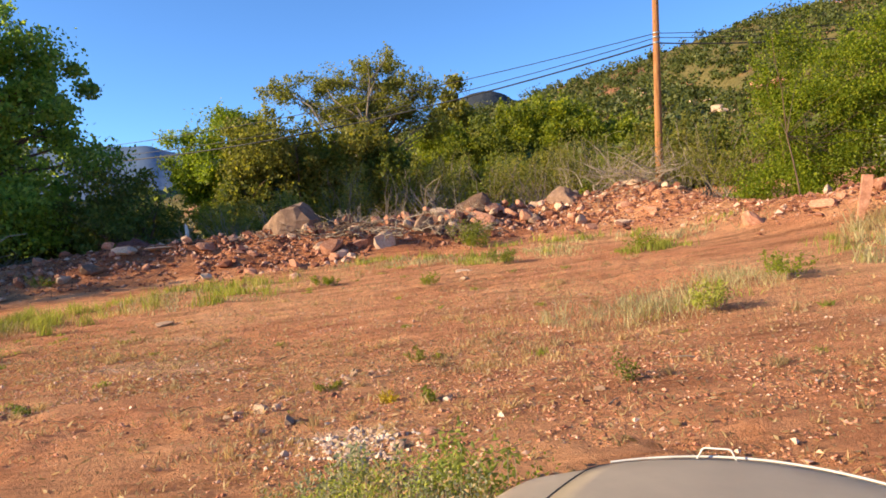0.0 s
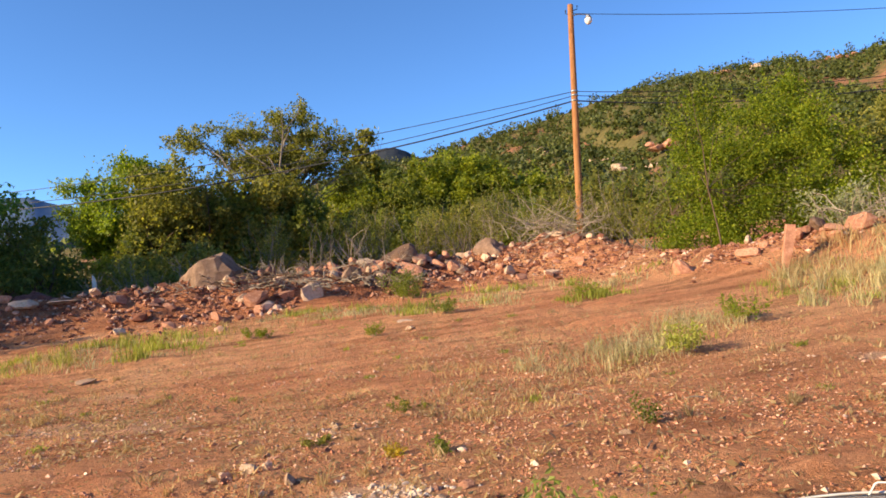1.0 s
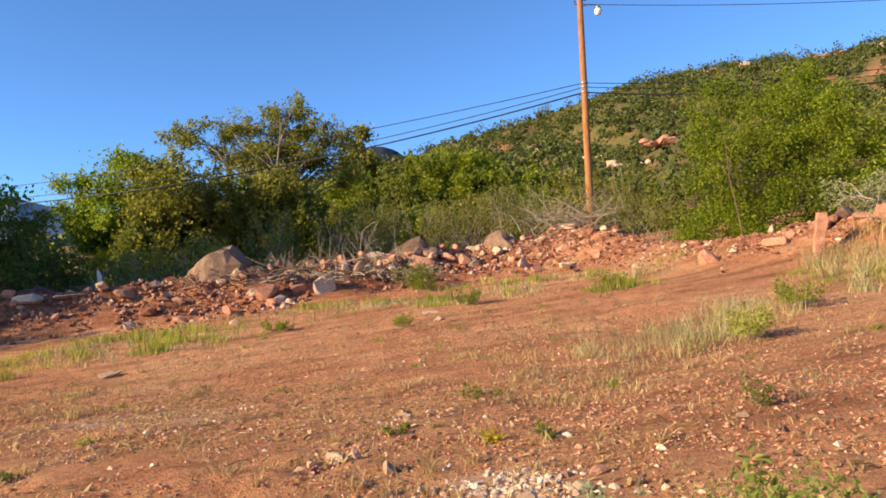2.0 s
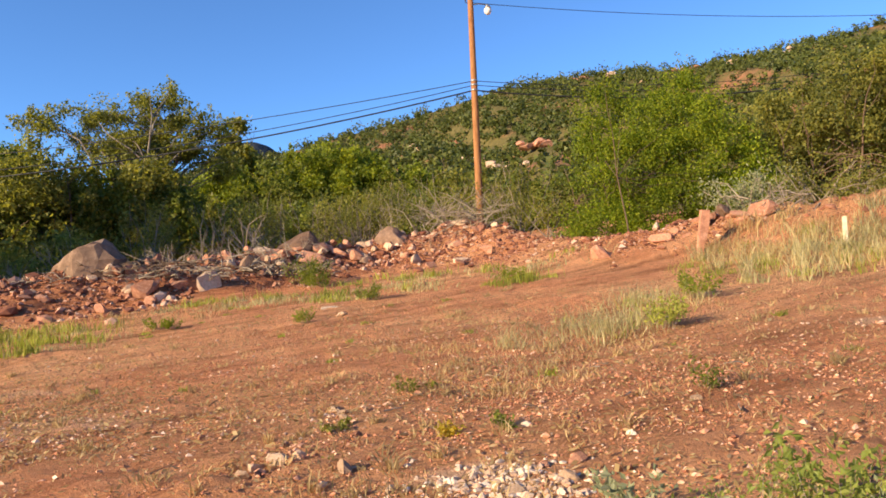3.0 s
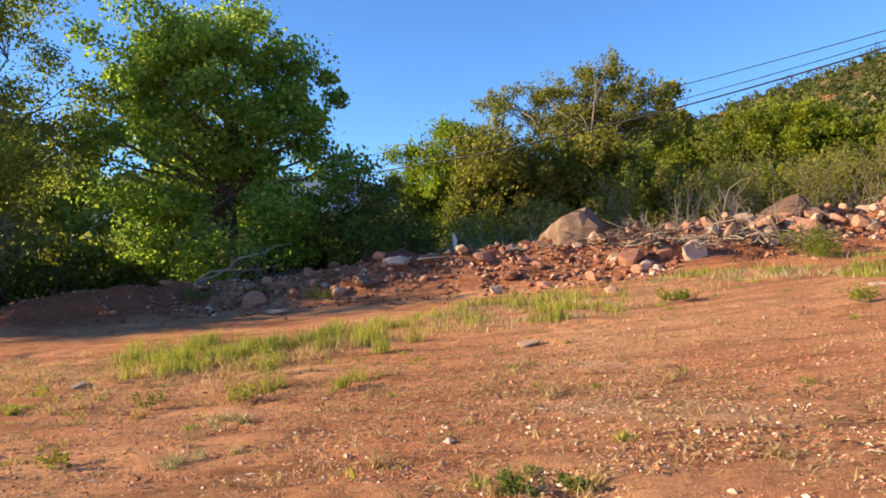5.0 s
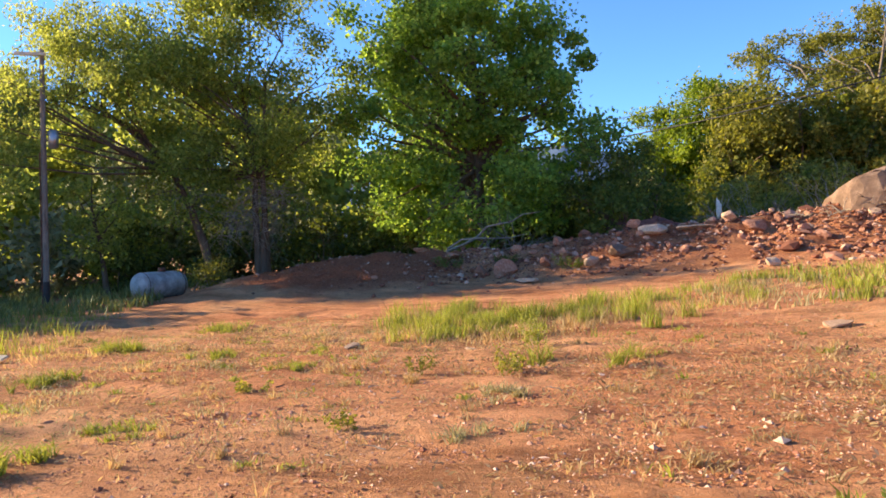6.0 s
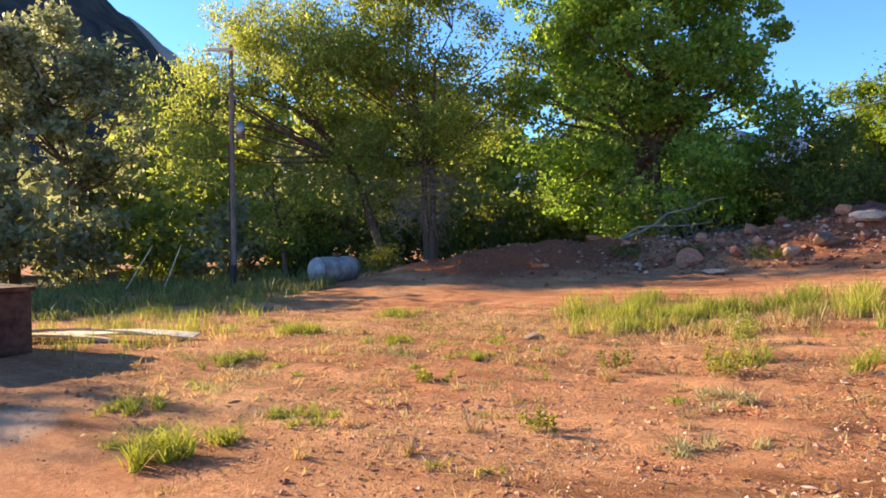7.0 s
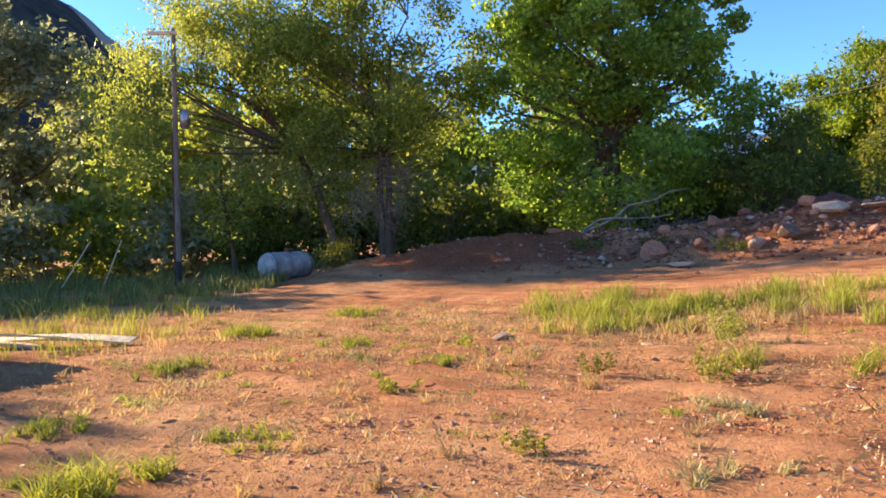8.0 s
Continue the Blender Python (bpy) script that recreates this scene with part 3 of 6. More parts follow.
far_ridge("mountain_west", -150, -70, 620, ((-150, 0.05), (-118, 0.20), (-108, 0.33), (-102, 0.335), (-98.0, 0.322), (-94.3, 0.285), (-91, 0.232), (-87.7, 0.18), (-80, 0.11), (-70, 0.05)), 420,
          ridge_material("shadowed_forest_ridge", (0.028, 0.032, 0.034), (0.10, 0.085, 0.07), 0.05), "dark forested mountain ridge beyond the trees")
# air haze is painted into the base colours of mountain_hazy and mountain_far
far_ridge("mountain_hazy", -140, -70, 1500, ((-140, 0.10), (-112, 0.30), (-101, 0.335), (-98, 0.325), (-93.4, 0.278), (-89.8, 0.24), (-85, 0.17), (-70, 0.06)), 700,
          ridge_material("haze_tinted_wooded_ridge", (0.22, 0.19, 0.17), (0.36, 0.30, 0.26), 0.02), "mountain slope behind the dark ridge, pale haze put into its colour")
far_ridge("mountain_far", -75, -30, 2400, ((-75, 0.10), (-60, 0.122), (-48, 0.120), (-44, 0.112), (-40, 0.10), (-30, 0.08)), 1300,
          ridge_material("haze_tinted_blue_ridge", (0.10, 0.15, 0.23), (0.15, 0.20, 0.28), 0.004), "distant mountain range with blue haze put into its colour")
far_ridge("hill_far", -34, -6, 900, ((-34, 0.06), (-26.5, 0.14), (-23.4, 0.176), (-21.4, 0.190), (-20.0, 0.188), (-18.0, 0.172), (-15, 0.10), (-6, 0.06)), 500,
          ridge_material("distant_wooded_hill", (0.03, 0.042, 0.055), (0.06, 0.065, 0.075), 0.02), "dark wooded hilltop behind the near slope")

# scrub all over the hill
def hill_scrub(n, seed):
    r = np.random.default_rng(seed)
    az = r.uniform(-40, 62, n)
    rad = HILL_R0 + 6 + (HILL_R1 + 2 - HILL_R0 - 6) * r.uniform(0, 1, n) ** 0.68
    x, y = rad * np.sin(np.radians(az)), rad * np.cos(np.radians(az))
    bare = np.sin(x * 0.09 + 1.1 * np.sin(y * 0.05)) * np.sin(y * 0.11 + 0.6) + 0.5 * np.sin(x * 0.21 - y * 0.13)
    keep = bare < r.uniform(0.35, 1.3, n)
    x, y, rad = x[keep], y[keep], rad[keep]
    z = hill_z(x, y)
    h = np.where(r.uniform(size=len(x)) < 0.36, r.uniform(1.7, 3.0, len(x)), r.uniform(0.6, 1.6, len(x))) * (0.8 + 0.25 * (rad > 120))
    k = 46
    d = unit(r.normal(size=(len(x), k, 3)))
    q = r.uniform(0.2, 0.85, (len(x), k, 1))
    shape = np.stack([h * r.uniform(0.75, 1.3, len(x)), h * r.uniform(0.75, 1.3, len(x)), h * r.uniform(0.7, 1.1, len(x))], 1)[:, None]
    c = (np.stack([x, y, z + h * 0.55], 1)[:, None] + d * q * shape).reshape(-1, 3)
    return leaf_quads(c, 0.44, r, 0, 0.8, True)


tagged(new("hillside_scrub", mesh_np("hillside_scrub", *hill_scrub(5600, 5), L_JUNIPER)), "dense dark green juniper and oak scrub covering the hillside", "scrub", kind="stuff")


def outcrop(name, az, rad, size, seed, label, material):
    x, y = rad * math.sin(radians(az)), rad * math.cos(radians(az))
    z = float(hill_z(np.array([x]), np.array([y]))[0])
    r = np.random.default_rng(seed)
    thing = root(name, (x, y, z + size * 0.25), label, "rock outcrop", "outcrops on the hillside")
    for _ in range(7):
        ob = new("rock", mesh_np("rock", *rock_shape(int(r.integers(1e6)), 2, 10, 0.55), material))
        s = size * r.uniform(0.3, 0.75)
        ob.matrix_basis = pose(r.normal() * size * 0.9, r.normal() * size * 0.4, r.normal() * size * 0.16, 0, 0, r.uniform(0, 360)) @ Matrix.Diagonal((s, s, s, 1))
        ob.parent = thing
    return thing


for az, rad, size, seed in ((-2.2, 118, 1.6, 1), (-7.0, 130, 2.6, 2), (-4.5, 150, 2.4, 3), (1.5, 160, 2.2, 4), (8, 205, 3.0, 5), (14, 206, 3.2, 6), (17.5, 203, 3.4, 7), (21, 200, 3.6, 8),
                            (3.0, 100, 2.6, 9), (-11, 120, 2.0, 10), (11, 190, 2.4, 11), (5.5, 204, 2.6, 12), (-14, 180, 2.2, 13), (1.0, 88, 2.2, 14)):
    outcrop("rock_outcrop", az, rad, size * 0.72, seed, "pale tan sandstone outcrop among scrub on the hillside", PALE_ROCK if seed % 3 else RED_ROCK)

# ---------------------------------------------------------------- trees
make_tree("cottonwood_tree", (-27.0, 19.3), ((-27.1, 19.0, 9.4, 4.2, 3.3), (-25.4, 21.2, 6.2, 3.3, 2.6), (-28.6, 16.9, 6.3, 3.4, 3.4), (-26.9, 19.3, 3.1, 4.6, 2.0), (-23.6, 23.0, 6.0, 1.3, 1.0),
          (-28.8, 16.5, 10.3, 2.8, 2.4), (-25.0, 21.7, 9.1, 2.2, 2.5), (-27.4, 18.6, 11.8, 3.3, 1.6)),
          L_COTTON, BARK, 0.42, "large dark green cottonwood with broad glossy leaves behind the bank", per_volume=1.5, leaves=205, leaf_size=0.185, clump=0.5, slim=0.8, seed=11, limbs=70)
make_tree("elm_tree", (-29.6, 11.2), ((-30.7, 9.7, 10.0, 2.9, 3.0), (-31.3, 7.4, 7.5, 2.7, 2.2), (-29.4, 13.1, 8.3, 2.0, 2.7), (-30.5, 10.2, 5.4, 2.7, 2.0), (-31.1, 8.2, 4.0, 2.4, 1.7),
          (-30.0, 11.8, 3.5, 1.6, 1.3), (-30.2, 11.0, 12.6, 3.4, 2.0), (-31.6, 7.6, 10.2, 2.6, 1.8), (-30.9, 13.0, 6.2, 1.6, 1.5), (-31.6, 7.8, 5.6, 2.0, 1.7)),
          L_ELM, BARK, 0.17, "tall feathery elm with dark trunk and dead lower twigs", per_volume=2.3, leaves=170, leaf_size=0.17, clump=0.55, seed=12, limbs=60, top=(-29.7, 11.0, 12.5), droop=0.5, stems=3)
make_tree("leaning_willow", (-30.4, 9.0), ((-33.0, 1.7, 7.0, 1.8, 1.8), (-33.0, 1.5, 4.9, 1.1, 1.6), (-32.9, 4.0, 8.5, 2.1, 1.4), (-32.6, 5.8, 9.5, 2.5, 1.6), (-32.7, 5.5, 6.2, 1.4, 1.4), (-34.2, 3.0, 10.4, 1.6, 1.1), (-34.0, 4.6, 10.6, 1.6, 1.2),
          (-29.4, 1.5, 6.0, 1.1, 1.3), (-29.5, 1.3, 4.3, 0.8, 0.9), (-29.6, 2.6, 7.7, 1.2, 0.7), (-29.8, 5.2, 7.4, 1.3, 1.0)),
          L_WILLOW, BARK, 0.2, "yellow-green willow leaning in an arch over the grey pole", per_volume=4.0, leaves=150, leaf_size=0.165, clump=0.45, seed=13, limbs=30, top=(-32.9, 3.0, 7.0), droop=0.9, slim=0.4, via=(-31.9, 7.9, 7.4))
make_tree("grey_willow", (-43.6, -3.4), ((-43.6, -5.0, 10.3, 3.1, 2.5), (-43.9, -2.1, 9.4, 2.5, 1.9), (-43.5, -5.6, 6.3, 2.2, 1.9), (-44.0, -1.7, 5.5, 2.2, 1.9), (-43.1, -7.9, 8.9, 2.8, 3.1)),
          L_GREY, BARK, 0.36, "grey-green old willow with a dark crooked trunk", per_volume=1.8, leaves=130, leaf_size=0.27, clump=0.6, seed=14, limbs=50)
make_tree("small_willow", (-32.9, 5.4), ((-32.7, 5.2, 2.4, 1.6, 1.4), (-33.4, 4.6, 3.8, 1.2, 1.0)), L_WILLOW, BARK, 0.14,
          "small pale willow with a dark trunk by the tank", per_volume=4, leaves=120, leaf_size=0.17, clump=0.4, seed=15, limbs=25)
make_tree("round_elm", (-30.1, 39.5), ((-30.1, 39.0, 9.3, 2.3, 1.7), (-28.4, 40.2, 8.5, 1.7, 2.1), (-32.3, 37.1, 8.3, 1.4, 1.2), (-30.3, 38.8, 6.3, 3.2, 1.9), (-27.6, 40.9, 6.2, 1.9, 1.9), (-29.5, 39.5, 4.0, 3.6, 1.6)),
          L_ROUND, BARK, 0.25, "green rounded tree behind the rubble bank", per_volume=3.4, leaves=280, leaf_size=0.155, clump=0.5, seed=16, limbs=40, shoots=120, shoot=0.9)
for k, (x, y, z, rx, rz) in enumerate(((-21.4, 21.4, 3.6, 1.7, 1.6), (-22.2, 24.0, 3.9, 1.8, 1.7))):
    make_tree("thicket_tree", (x, y), ((x, y, z, rx, rz), (x + 0.4, y + 0.5, z - 1.3, rx, rz)), L_DARK, BARK, 0.09, "small leafy tree in the thicket, shade put into its leaf colour", "tree", 4.0, 90, 0.19, 0.4, seed=30 + k, limbs=30, group="thicket trees", stems=2)
for k, (x, y, z, rx, rz) in enumerate(((-23.8, 37.9, 8.0, 2.2, 2.0), (-24.6, 36.1, 7.5, 2.4, 1.9), (-23.1, 39.6, 7.3, 2.0, 1.6))):
    make_tree("thicket_tree", (x, y), ((x, y, z, rx, rz), (x + 0.6, y, z - 1.6, rx, rz), (x - 0.7, y, z - 2.6, rx, rz)), L_SPREAD, BARK, 0.12, "leafy olive-green tree behind the bank between taller trees", "tree", 2.4, 95, 0.17, 0.5, seed=190 + k,
              limbs=30, group="thicket trees", stems=2, shoots=40)
make_tree("spreading_elm", (-26.6, 49.2), ((-31.0, 47.0, 13.7, 1.9, 1.1), (-28.0, 48.8, 14.8, 2.3, 1.1), (-25.3, 50.3, 14.7, 2.6, 1.3), (-22.9, 51.5, 16.1, 1.7, 0.9), (-26.0, 49.7, 12.6, 3.2, 1.4),
          (-23.0, 51.5, 12.8, 2.6, 1.7), (-25.6, 48.0, 11.3, 2.0, 1.2), (-22.8, 50.0, 11.2, 2.2, 1.4), (-20.4, 51.5, 11.3, 2.2, 1.5), (-20.8, 51.5, 13.4, 1.6, 0.9), (-24.2, 48.8, 9.2, 2.6, 1.6), (-28.6, 47.5, 12.9, 1.3, 0.7), (-22.0, 51.2, 14.3, 1.5, 0.8)),
          L_SPREAD, BARK_PALE, 0.34, "tall spreading olive-green tree with pale bare limbs and gaps", per_volume=2.8, leaves=135, leaf_size=0.16, clump=0.46, seed=17, limbs=130, stems=3, shell=0.25, droop=0.3, shoots=80)
make_tree("slim_tree", (-25.8, 69.9), ((-25.7, 69.8, 17.5, 0.9, 1.0), (-26.3, 69.6, 14.8, 1.9, 2.0), (-23.9, 70.5, 14.1, 1.7, 1.6), (-25.5, 69.9, 11, 3, 2)),
          L_OLIVE, BARK_PALE, 0.22, "slim olive tree with a tufted top", per_volume=2.4, leaves=130, leaf_size=0.3, clump=0.5, seed=18, limbs=30, shoots=40)
make_tree("oak_thicket", (7.0, 26.4), ((5.4, 26.5, 3.1, 1.7, 1.1), (6.4, 26.4, 5.0, 2.0, 1.5), (7.9, 26.1, 6.5, 1.7, 1.4), (5.2, 26.6, 6.8, 1.0, 1.1), (7.2, 26.2, 3.4, 1.9, 1.2), (9.1, 25.8, 5.0, 1.4, 1.4),
          (7.7, 26.1, 7.7, 0.9, 0.7), (5.6, 26.5, 7.6, 0.7, 0.6), (9.9, 25.5, 4.0, 1.2, 1.3), (4.0, 26.6, 2.2, 0.9, 0.6), (8.8, 25.8, 3.7, 1.3, 0.9), (4.9, 26.2, 2.7, 1.2, 0.7), (6.6, 25.6, 2.8, 1.5, 0.7)),
          L_THICKET, BARK, 0.03, "dense bright green thicket growing down to the bank", category="bush", per_volume=15, leaves=190, leaf_size=0.09, clump=0.32, seed=19, limbs=110, stems=9, shoots=260, shoot=0.75)
make_tree("scrub_oak", (14.0, 30.2), ((12.6, 30.4, 6.0, 1.9, 1.6), (14.5, 29.6, 6.8, 2.2, 1.9), (13.5, 30.1, 4.5, 2.2, 1.0), (15.8, 29.0, 8.4, 1.7, 1.3), (15.9, 29.0, 4.9, 1.5, 1.5), (12.3, 30.5, 7.5, 1.2, 0.9), (13.6, 29.4, 3.4, 2.4, 1.1), (11.6, 29.4, 4.2, 1.6, 1.3), (15.8, 28.4, 3.6, 1.8, 1.2)),
          L_OLIVE, BARK, 0.07, "olive-brown scrub oak with bare pale stems", category="bush", per_volume=6.5, leaves=130, leaf_size=0.15, clump=0.42, seed=20, limbs=100, stems=6, shoots=120)
make_tree("scrub_oak", (18.8, 29.8), ((18.4, 29.9, 6.7, 2.8, 2.5), (19.4, 29.3, 4.8, 2.8, 2.0)), L_OLIVE, BARK_PALE, 0.10,
          "olive-brown scrub oak with bare pale stems", category="bush", per_volume=4.2, leaves=130, leaf_size=0.16, clump=0.45, seed=21, limbs=50, stems=5, shoots=100)

# shrubs along the foot of the hill, and the growth behind the bank
for k, (x, y, z, rx, rz) in enumerate(((-20.8, 65.2, 10.1, 3.8, 2.7), (-16.7, 66.4, 12.4, 3.3, 2.0), (-14.0, 67.0, 12.8, 2.7, 1.7), (-17.9, 66.0, 8.3, 4.3, 2.2), (-12.5, 67.3, 9.5, 3.8, 2.7),
                                       (-9.1, 67.9, 10.8, 3.3, 1.9), (-9.7, 67.8, 8.1, 3.8, 2.1), (-24.7, 63.8, 9.7, 3.3, 2.7))):
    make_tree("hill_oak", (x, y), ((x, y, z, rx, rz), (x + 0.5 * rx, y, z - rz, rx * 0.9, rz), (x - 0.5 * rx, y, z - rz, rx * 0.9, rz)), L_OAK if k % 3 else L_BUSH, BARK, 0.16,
              "bright green oak at the foot of the hill", "tree", 1.5, 180, 0.24, 0.6, seed=40 + k, limbs=14, shoots=50, shoot=1.2, group="oaks at the foot of the hill")
for k, (x, y, z, rx, rz) in enumerate(((-18.6, 41.4, 5.8, 2.0, 1.4), (-16.2, 42.4, 5.0, 1.8, 1.2), (-13.7, 43.3, 4.7, 1.8, 1.1), (-11.2, 44.1, 4.6, 2.0, 1.1), (-8.6, 44.6, 5.1, 2.2, 1.2), (-5.8, 45.0, 4.8, 2.0, 1.1),
                                       (-3.3, 45.4, 5.4, 2.2, 1.2), (-1.2, 45.5, 6.4, 2.2, 1.3), (2.1, 45.5, 5.8, 2.2, 1.3), (4.1, 45.4, 5.4, 2.2, 1.3), (-20.1, 40.6, 6.7, 2.2, 2.2), (-22.6, 39.3, 6.1, 2.2, 1.8),
                                       (-25.2, 36.5, 4.6, 2.4, 1.8))):
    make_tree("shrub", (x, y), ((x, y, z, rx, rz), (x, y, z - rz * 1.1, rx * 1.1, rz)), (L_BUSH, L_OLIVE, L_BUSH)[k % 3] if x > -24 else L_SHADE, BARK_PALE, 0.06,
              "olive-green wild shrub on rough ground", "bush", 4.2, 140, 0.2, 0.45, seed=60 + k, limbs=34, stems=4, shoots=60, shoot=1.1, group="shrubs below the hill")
# L_DARK and L_SHADE carry the shade of the wood in their colour
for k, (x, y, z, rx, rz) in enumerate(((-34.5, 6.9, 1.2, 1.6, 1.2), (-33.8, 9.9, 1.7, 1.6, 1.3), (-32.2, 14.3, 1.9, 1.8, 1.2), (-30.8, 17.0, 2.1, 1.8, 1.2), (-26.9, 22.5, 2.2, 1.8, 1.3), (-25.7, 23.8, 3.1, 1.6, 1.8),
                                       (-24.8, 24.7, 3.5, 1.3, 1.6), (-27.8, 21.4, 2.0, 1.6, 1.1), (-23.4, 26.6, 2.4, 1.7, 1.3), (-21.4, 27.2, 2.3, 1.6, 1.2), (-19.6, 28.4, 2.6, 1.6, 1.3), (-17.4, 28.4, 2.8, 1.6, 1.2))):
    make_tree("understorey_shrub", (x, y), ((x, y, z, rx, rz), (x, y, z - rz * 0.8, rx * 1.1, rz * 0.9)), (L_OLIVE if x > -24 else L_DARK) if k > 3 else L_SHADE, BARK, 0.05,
              "understorey shrub behind the bank, darker ones coloured for shade", "bush", 4.2, 80, 0.21, 0.42, seed=80 + k, limbs=25, stems=4, group="understorey shrubs")
# several stand out of view or hidden, added only to cast shade
for k, (x, y, z, rx, rz) in enumerate(((-54.0, 0.8, 4.8, 4.1, 5.4), (-53.6, 7.5, 6.0, 4.6, 5.8), (-52.2, 14.4, 4.8, 4.6, 5.4), (-49.7, 21.7, 5.9, 4.1, 5.4), (-47.0, 27.0, 5.0, 4.1, 4.1), (-53.7, -5.0, 3.4, 4.4, 4.2),
                                       (-53.5, -10.1, 2.6, 4.0, 3.6), (-44.9, 11.5, 9.2, 3.2, 3.6), (-43.5, 16.0, 8.0, 3.0, 3.6), (-37.5, -9.8, 4.0, 2.9, 3.9), (-40.5, -15.0, 5.0, 3.5, 4.5), (-41.5, 28.0, 6.8, 3.8, 4.4), (-44.5, 32.0, 6.5, 3.8, 4.4), (-39, 15, 4.0, 3.4, 3.6), (-40, 8, 3.6, 3.4, 3.4), (-42, 2, 3.2, 3.2, 3.0), (-28.7, -17.9, 7.2, 1.6, 2.2), (-37.5, -5.5, 4.6, 2.2, 2.6))):
    make_tree("riverside_or_shade_tree", (x, y), ((x, y, z, rx, rz),), (L_ELM, L_WILLOW, L_GREY)[k % 3], BARK, 0.25,
              "green riverside tree of the wood, unseen ones added to cast shade", "tree", 1.1, 60, 0.42, 0.75, seed=100 + k, limbs=20, group="riverside trees", droop=0.4, shell=0.2)
for k, (x, y, z, rx, rz) in enumerate(((-36, 3.2, 0.9, 1.9, 1.5), (-37, 0.0, 0.9, 2.0, 1.6), (-37.5, -3.2, 0.9, 2.0, 1.6), (-36.5, -6.4, 0.8, 2.0, 1.5), (-36, 6.4, 1.0, 1.8, 1.5), (-36.5, 10.5, 1.2, 2.0, 1.6), (-35.5, 13.8, 1.4, 2.0, 1.6),
                                       (-34.5, 17.5, 1.6, 2.0, 1.6), (-33, 21, 1.8, 2.0, 1.6), (-31, 25, 2.2, 2.2, 1.8), (-28.5, 28.5, 2.4, 2.2, 1.8), (-36, -10, 0.8, 2.2, 1.6), (-40, -13, 1.0, 2.4, 1.8))):
    make_tree("wood_edge_shrub", (x, y), ((x, y, z, rx, rz), (x + 0.8, y + 0.8, z + 0.8, rx * 0.8, rz)), (L_GREY, L_ELM, L_GREY)[k % 3], BARK, 0.05,
              "leafy green shrub at the shaded edge of the wood", "bush", 3.4, 66, 0.27, 0.5, seed=140 + k, limbs=20, stems=4, group="shrubs at the wood edge")

# ---------------------------------------------------------------- the rubble bank
def along_bank(n, lo, hi, seed, spread=1.3, front=0.5):
    """Places along the bank between two x values, mostly on its yard side."""
    r = np.random.default_rng(seed)
    P = np.array(BANK)[:, :2]
    x = r.uniform(lo, hi, n)
    y = np.interp(x, P[:, 0], P[:, 1])
    k = np.clip(np.searchsorted(P[:, 0], x), 1, len(P) - 1)
    d = unit(P[k] - P[k - 1])
    nrm = np.stack([d[:, 1], -d[:, 0]], 1)
    o = r.normal(scale=spread, size=n) + front
    return np.stack([x, y], 1) + nrm * o[:, None]


r3 = np.random.default_rng(33)
rub = np.concatenate([along_bank(1300, -14.5, 3.0, 1), along_bank(700, -14, -4, 5, 1.5, 1.2), along_bank(900, -22, -13, 2), along_bank(380, -28, -20.5, 3, 1.9, 1.2), along_bank(300, 3.0, 13, 4, 1.0, 0.6)])
size = (r3.gamma(1.3, 0.042, len(rub)) + 0.016) * np.where(rub[:, 0] < -13, 0.72, 1.0) * np.where(rub[:, 0] < -20.5, 0.6, 1.0) * np.where(rub[:, 0] > 2.6, 0.6, 1.0)
V, F = scatter_stones(rub, size, 34)
rubble_bank = tagged(new("rubble_bank", mesh_np("rubble_bank", V, F, RUBBLE)), "pushed-up bank of broken red rubble and stones along the yard edge", "rubble", kind="stuff")

crumbs = np.concatenate([along_bank(7000, -14.5, 3.5, 21, 1.3, 0.6), along_bank(2600, -22, -14, 22, 1.1, 0.6), along_bank(700, -28, -21, 23, 1.8, 1.0), along_bank(1500, 3.0, 9, 24, 0.9, 0.5)])
V, F = scatter_stones(crumbs, r3.gamma(2.0, 0.016, len(crumbs)) + 0.012, 35, 0.2, CHIP_SHAPES)
tagged(new("rubble_crumbs", mesh_np("rubble_crumbs", V, F, RUBBLE)), "broken crumbs of red stone covering the bank", "rubble", kind="stuff")
SHAPE_MESHES = {}


def shape_mesh(k, material):
    key = (k, material.name)
    if key not in SHAPE_MESHES:
        SHAPE_MESHES[key] = mesh_np("stone", *ROCK_SHAPES[k], material)
    return SHAPE_MESHES[key]


def put_rock(name, x, y, half_w, half_h, material, seed, label="", category="", group="", parent=None, turn=None, sink=0.3):
    r = np.random.default_rng(seed)
    ob = new(name, shape_mesh(int(r.integers(8)), material))
    s = half_w * 1.15
    m = Matrix.LocRotScale((x, y, gz(x, y) + half_h * (1 - 2 * sink) + (0.02 if half_h > 0.12 else -0.025)), Euler((r.normal() * 0.15, r.normal() * 0.15, r.uniform(0, 6.28) if turn is None else turn)),
                           (s, s * r.uniform(0.8, 1.0), max(half_h, 0.3 * half_w) * 1.6))
    ob.matrix_basis = m
    if parent:
        ob.parent = parent
    return tagged(ob, label, category, group)


# stones that can be told apart in the bank
where = np.concatenate([along_bank(110, -12.5, 2.5, 11, 1.1, 0.7), along_bank(70, -20.5, -12.5, 12, 1.0, 0.5), along_bank(6, -28, -22, 13, 1.5, 1.0), along_bank(20, -10.8, -4.6, 15, 0.55, 0.55), along_bank(20, 2.5, 12, 14, 0.8, 0.4)])
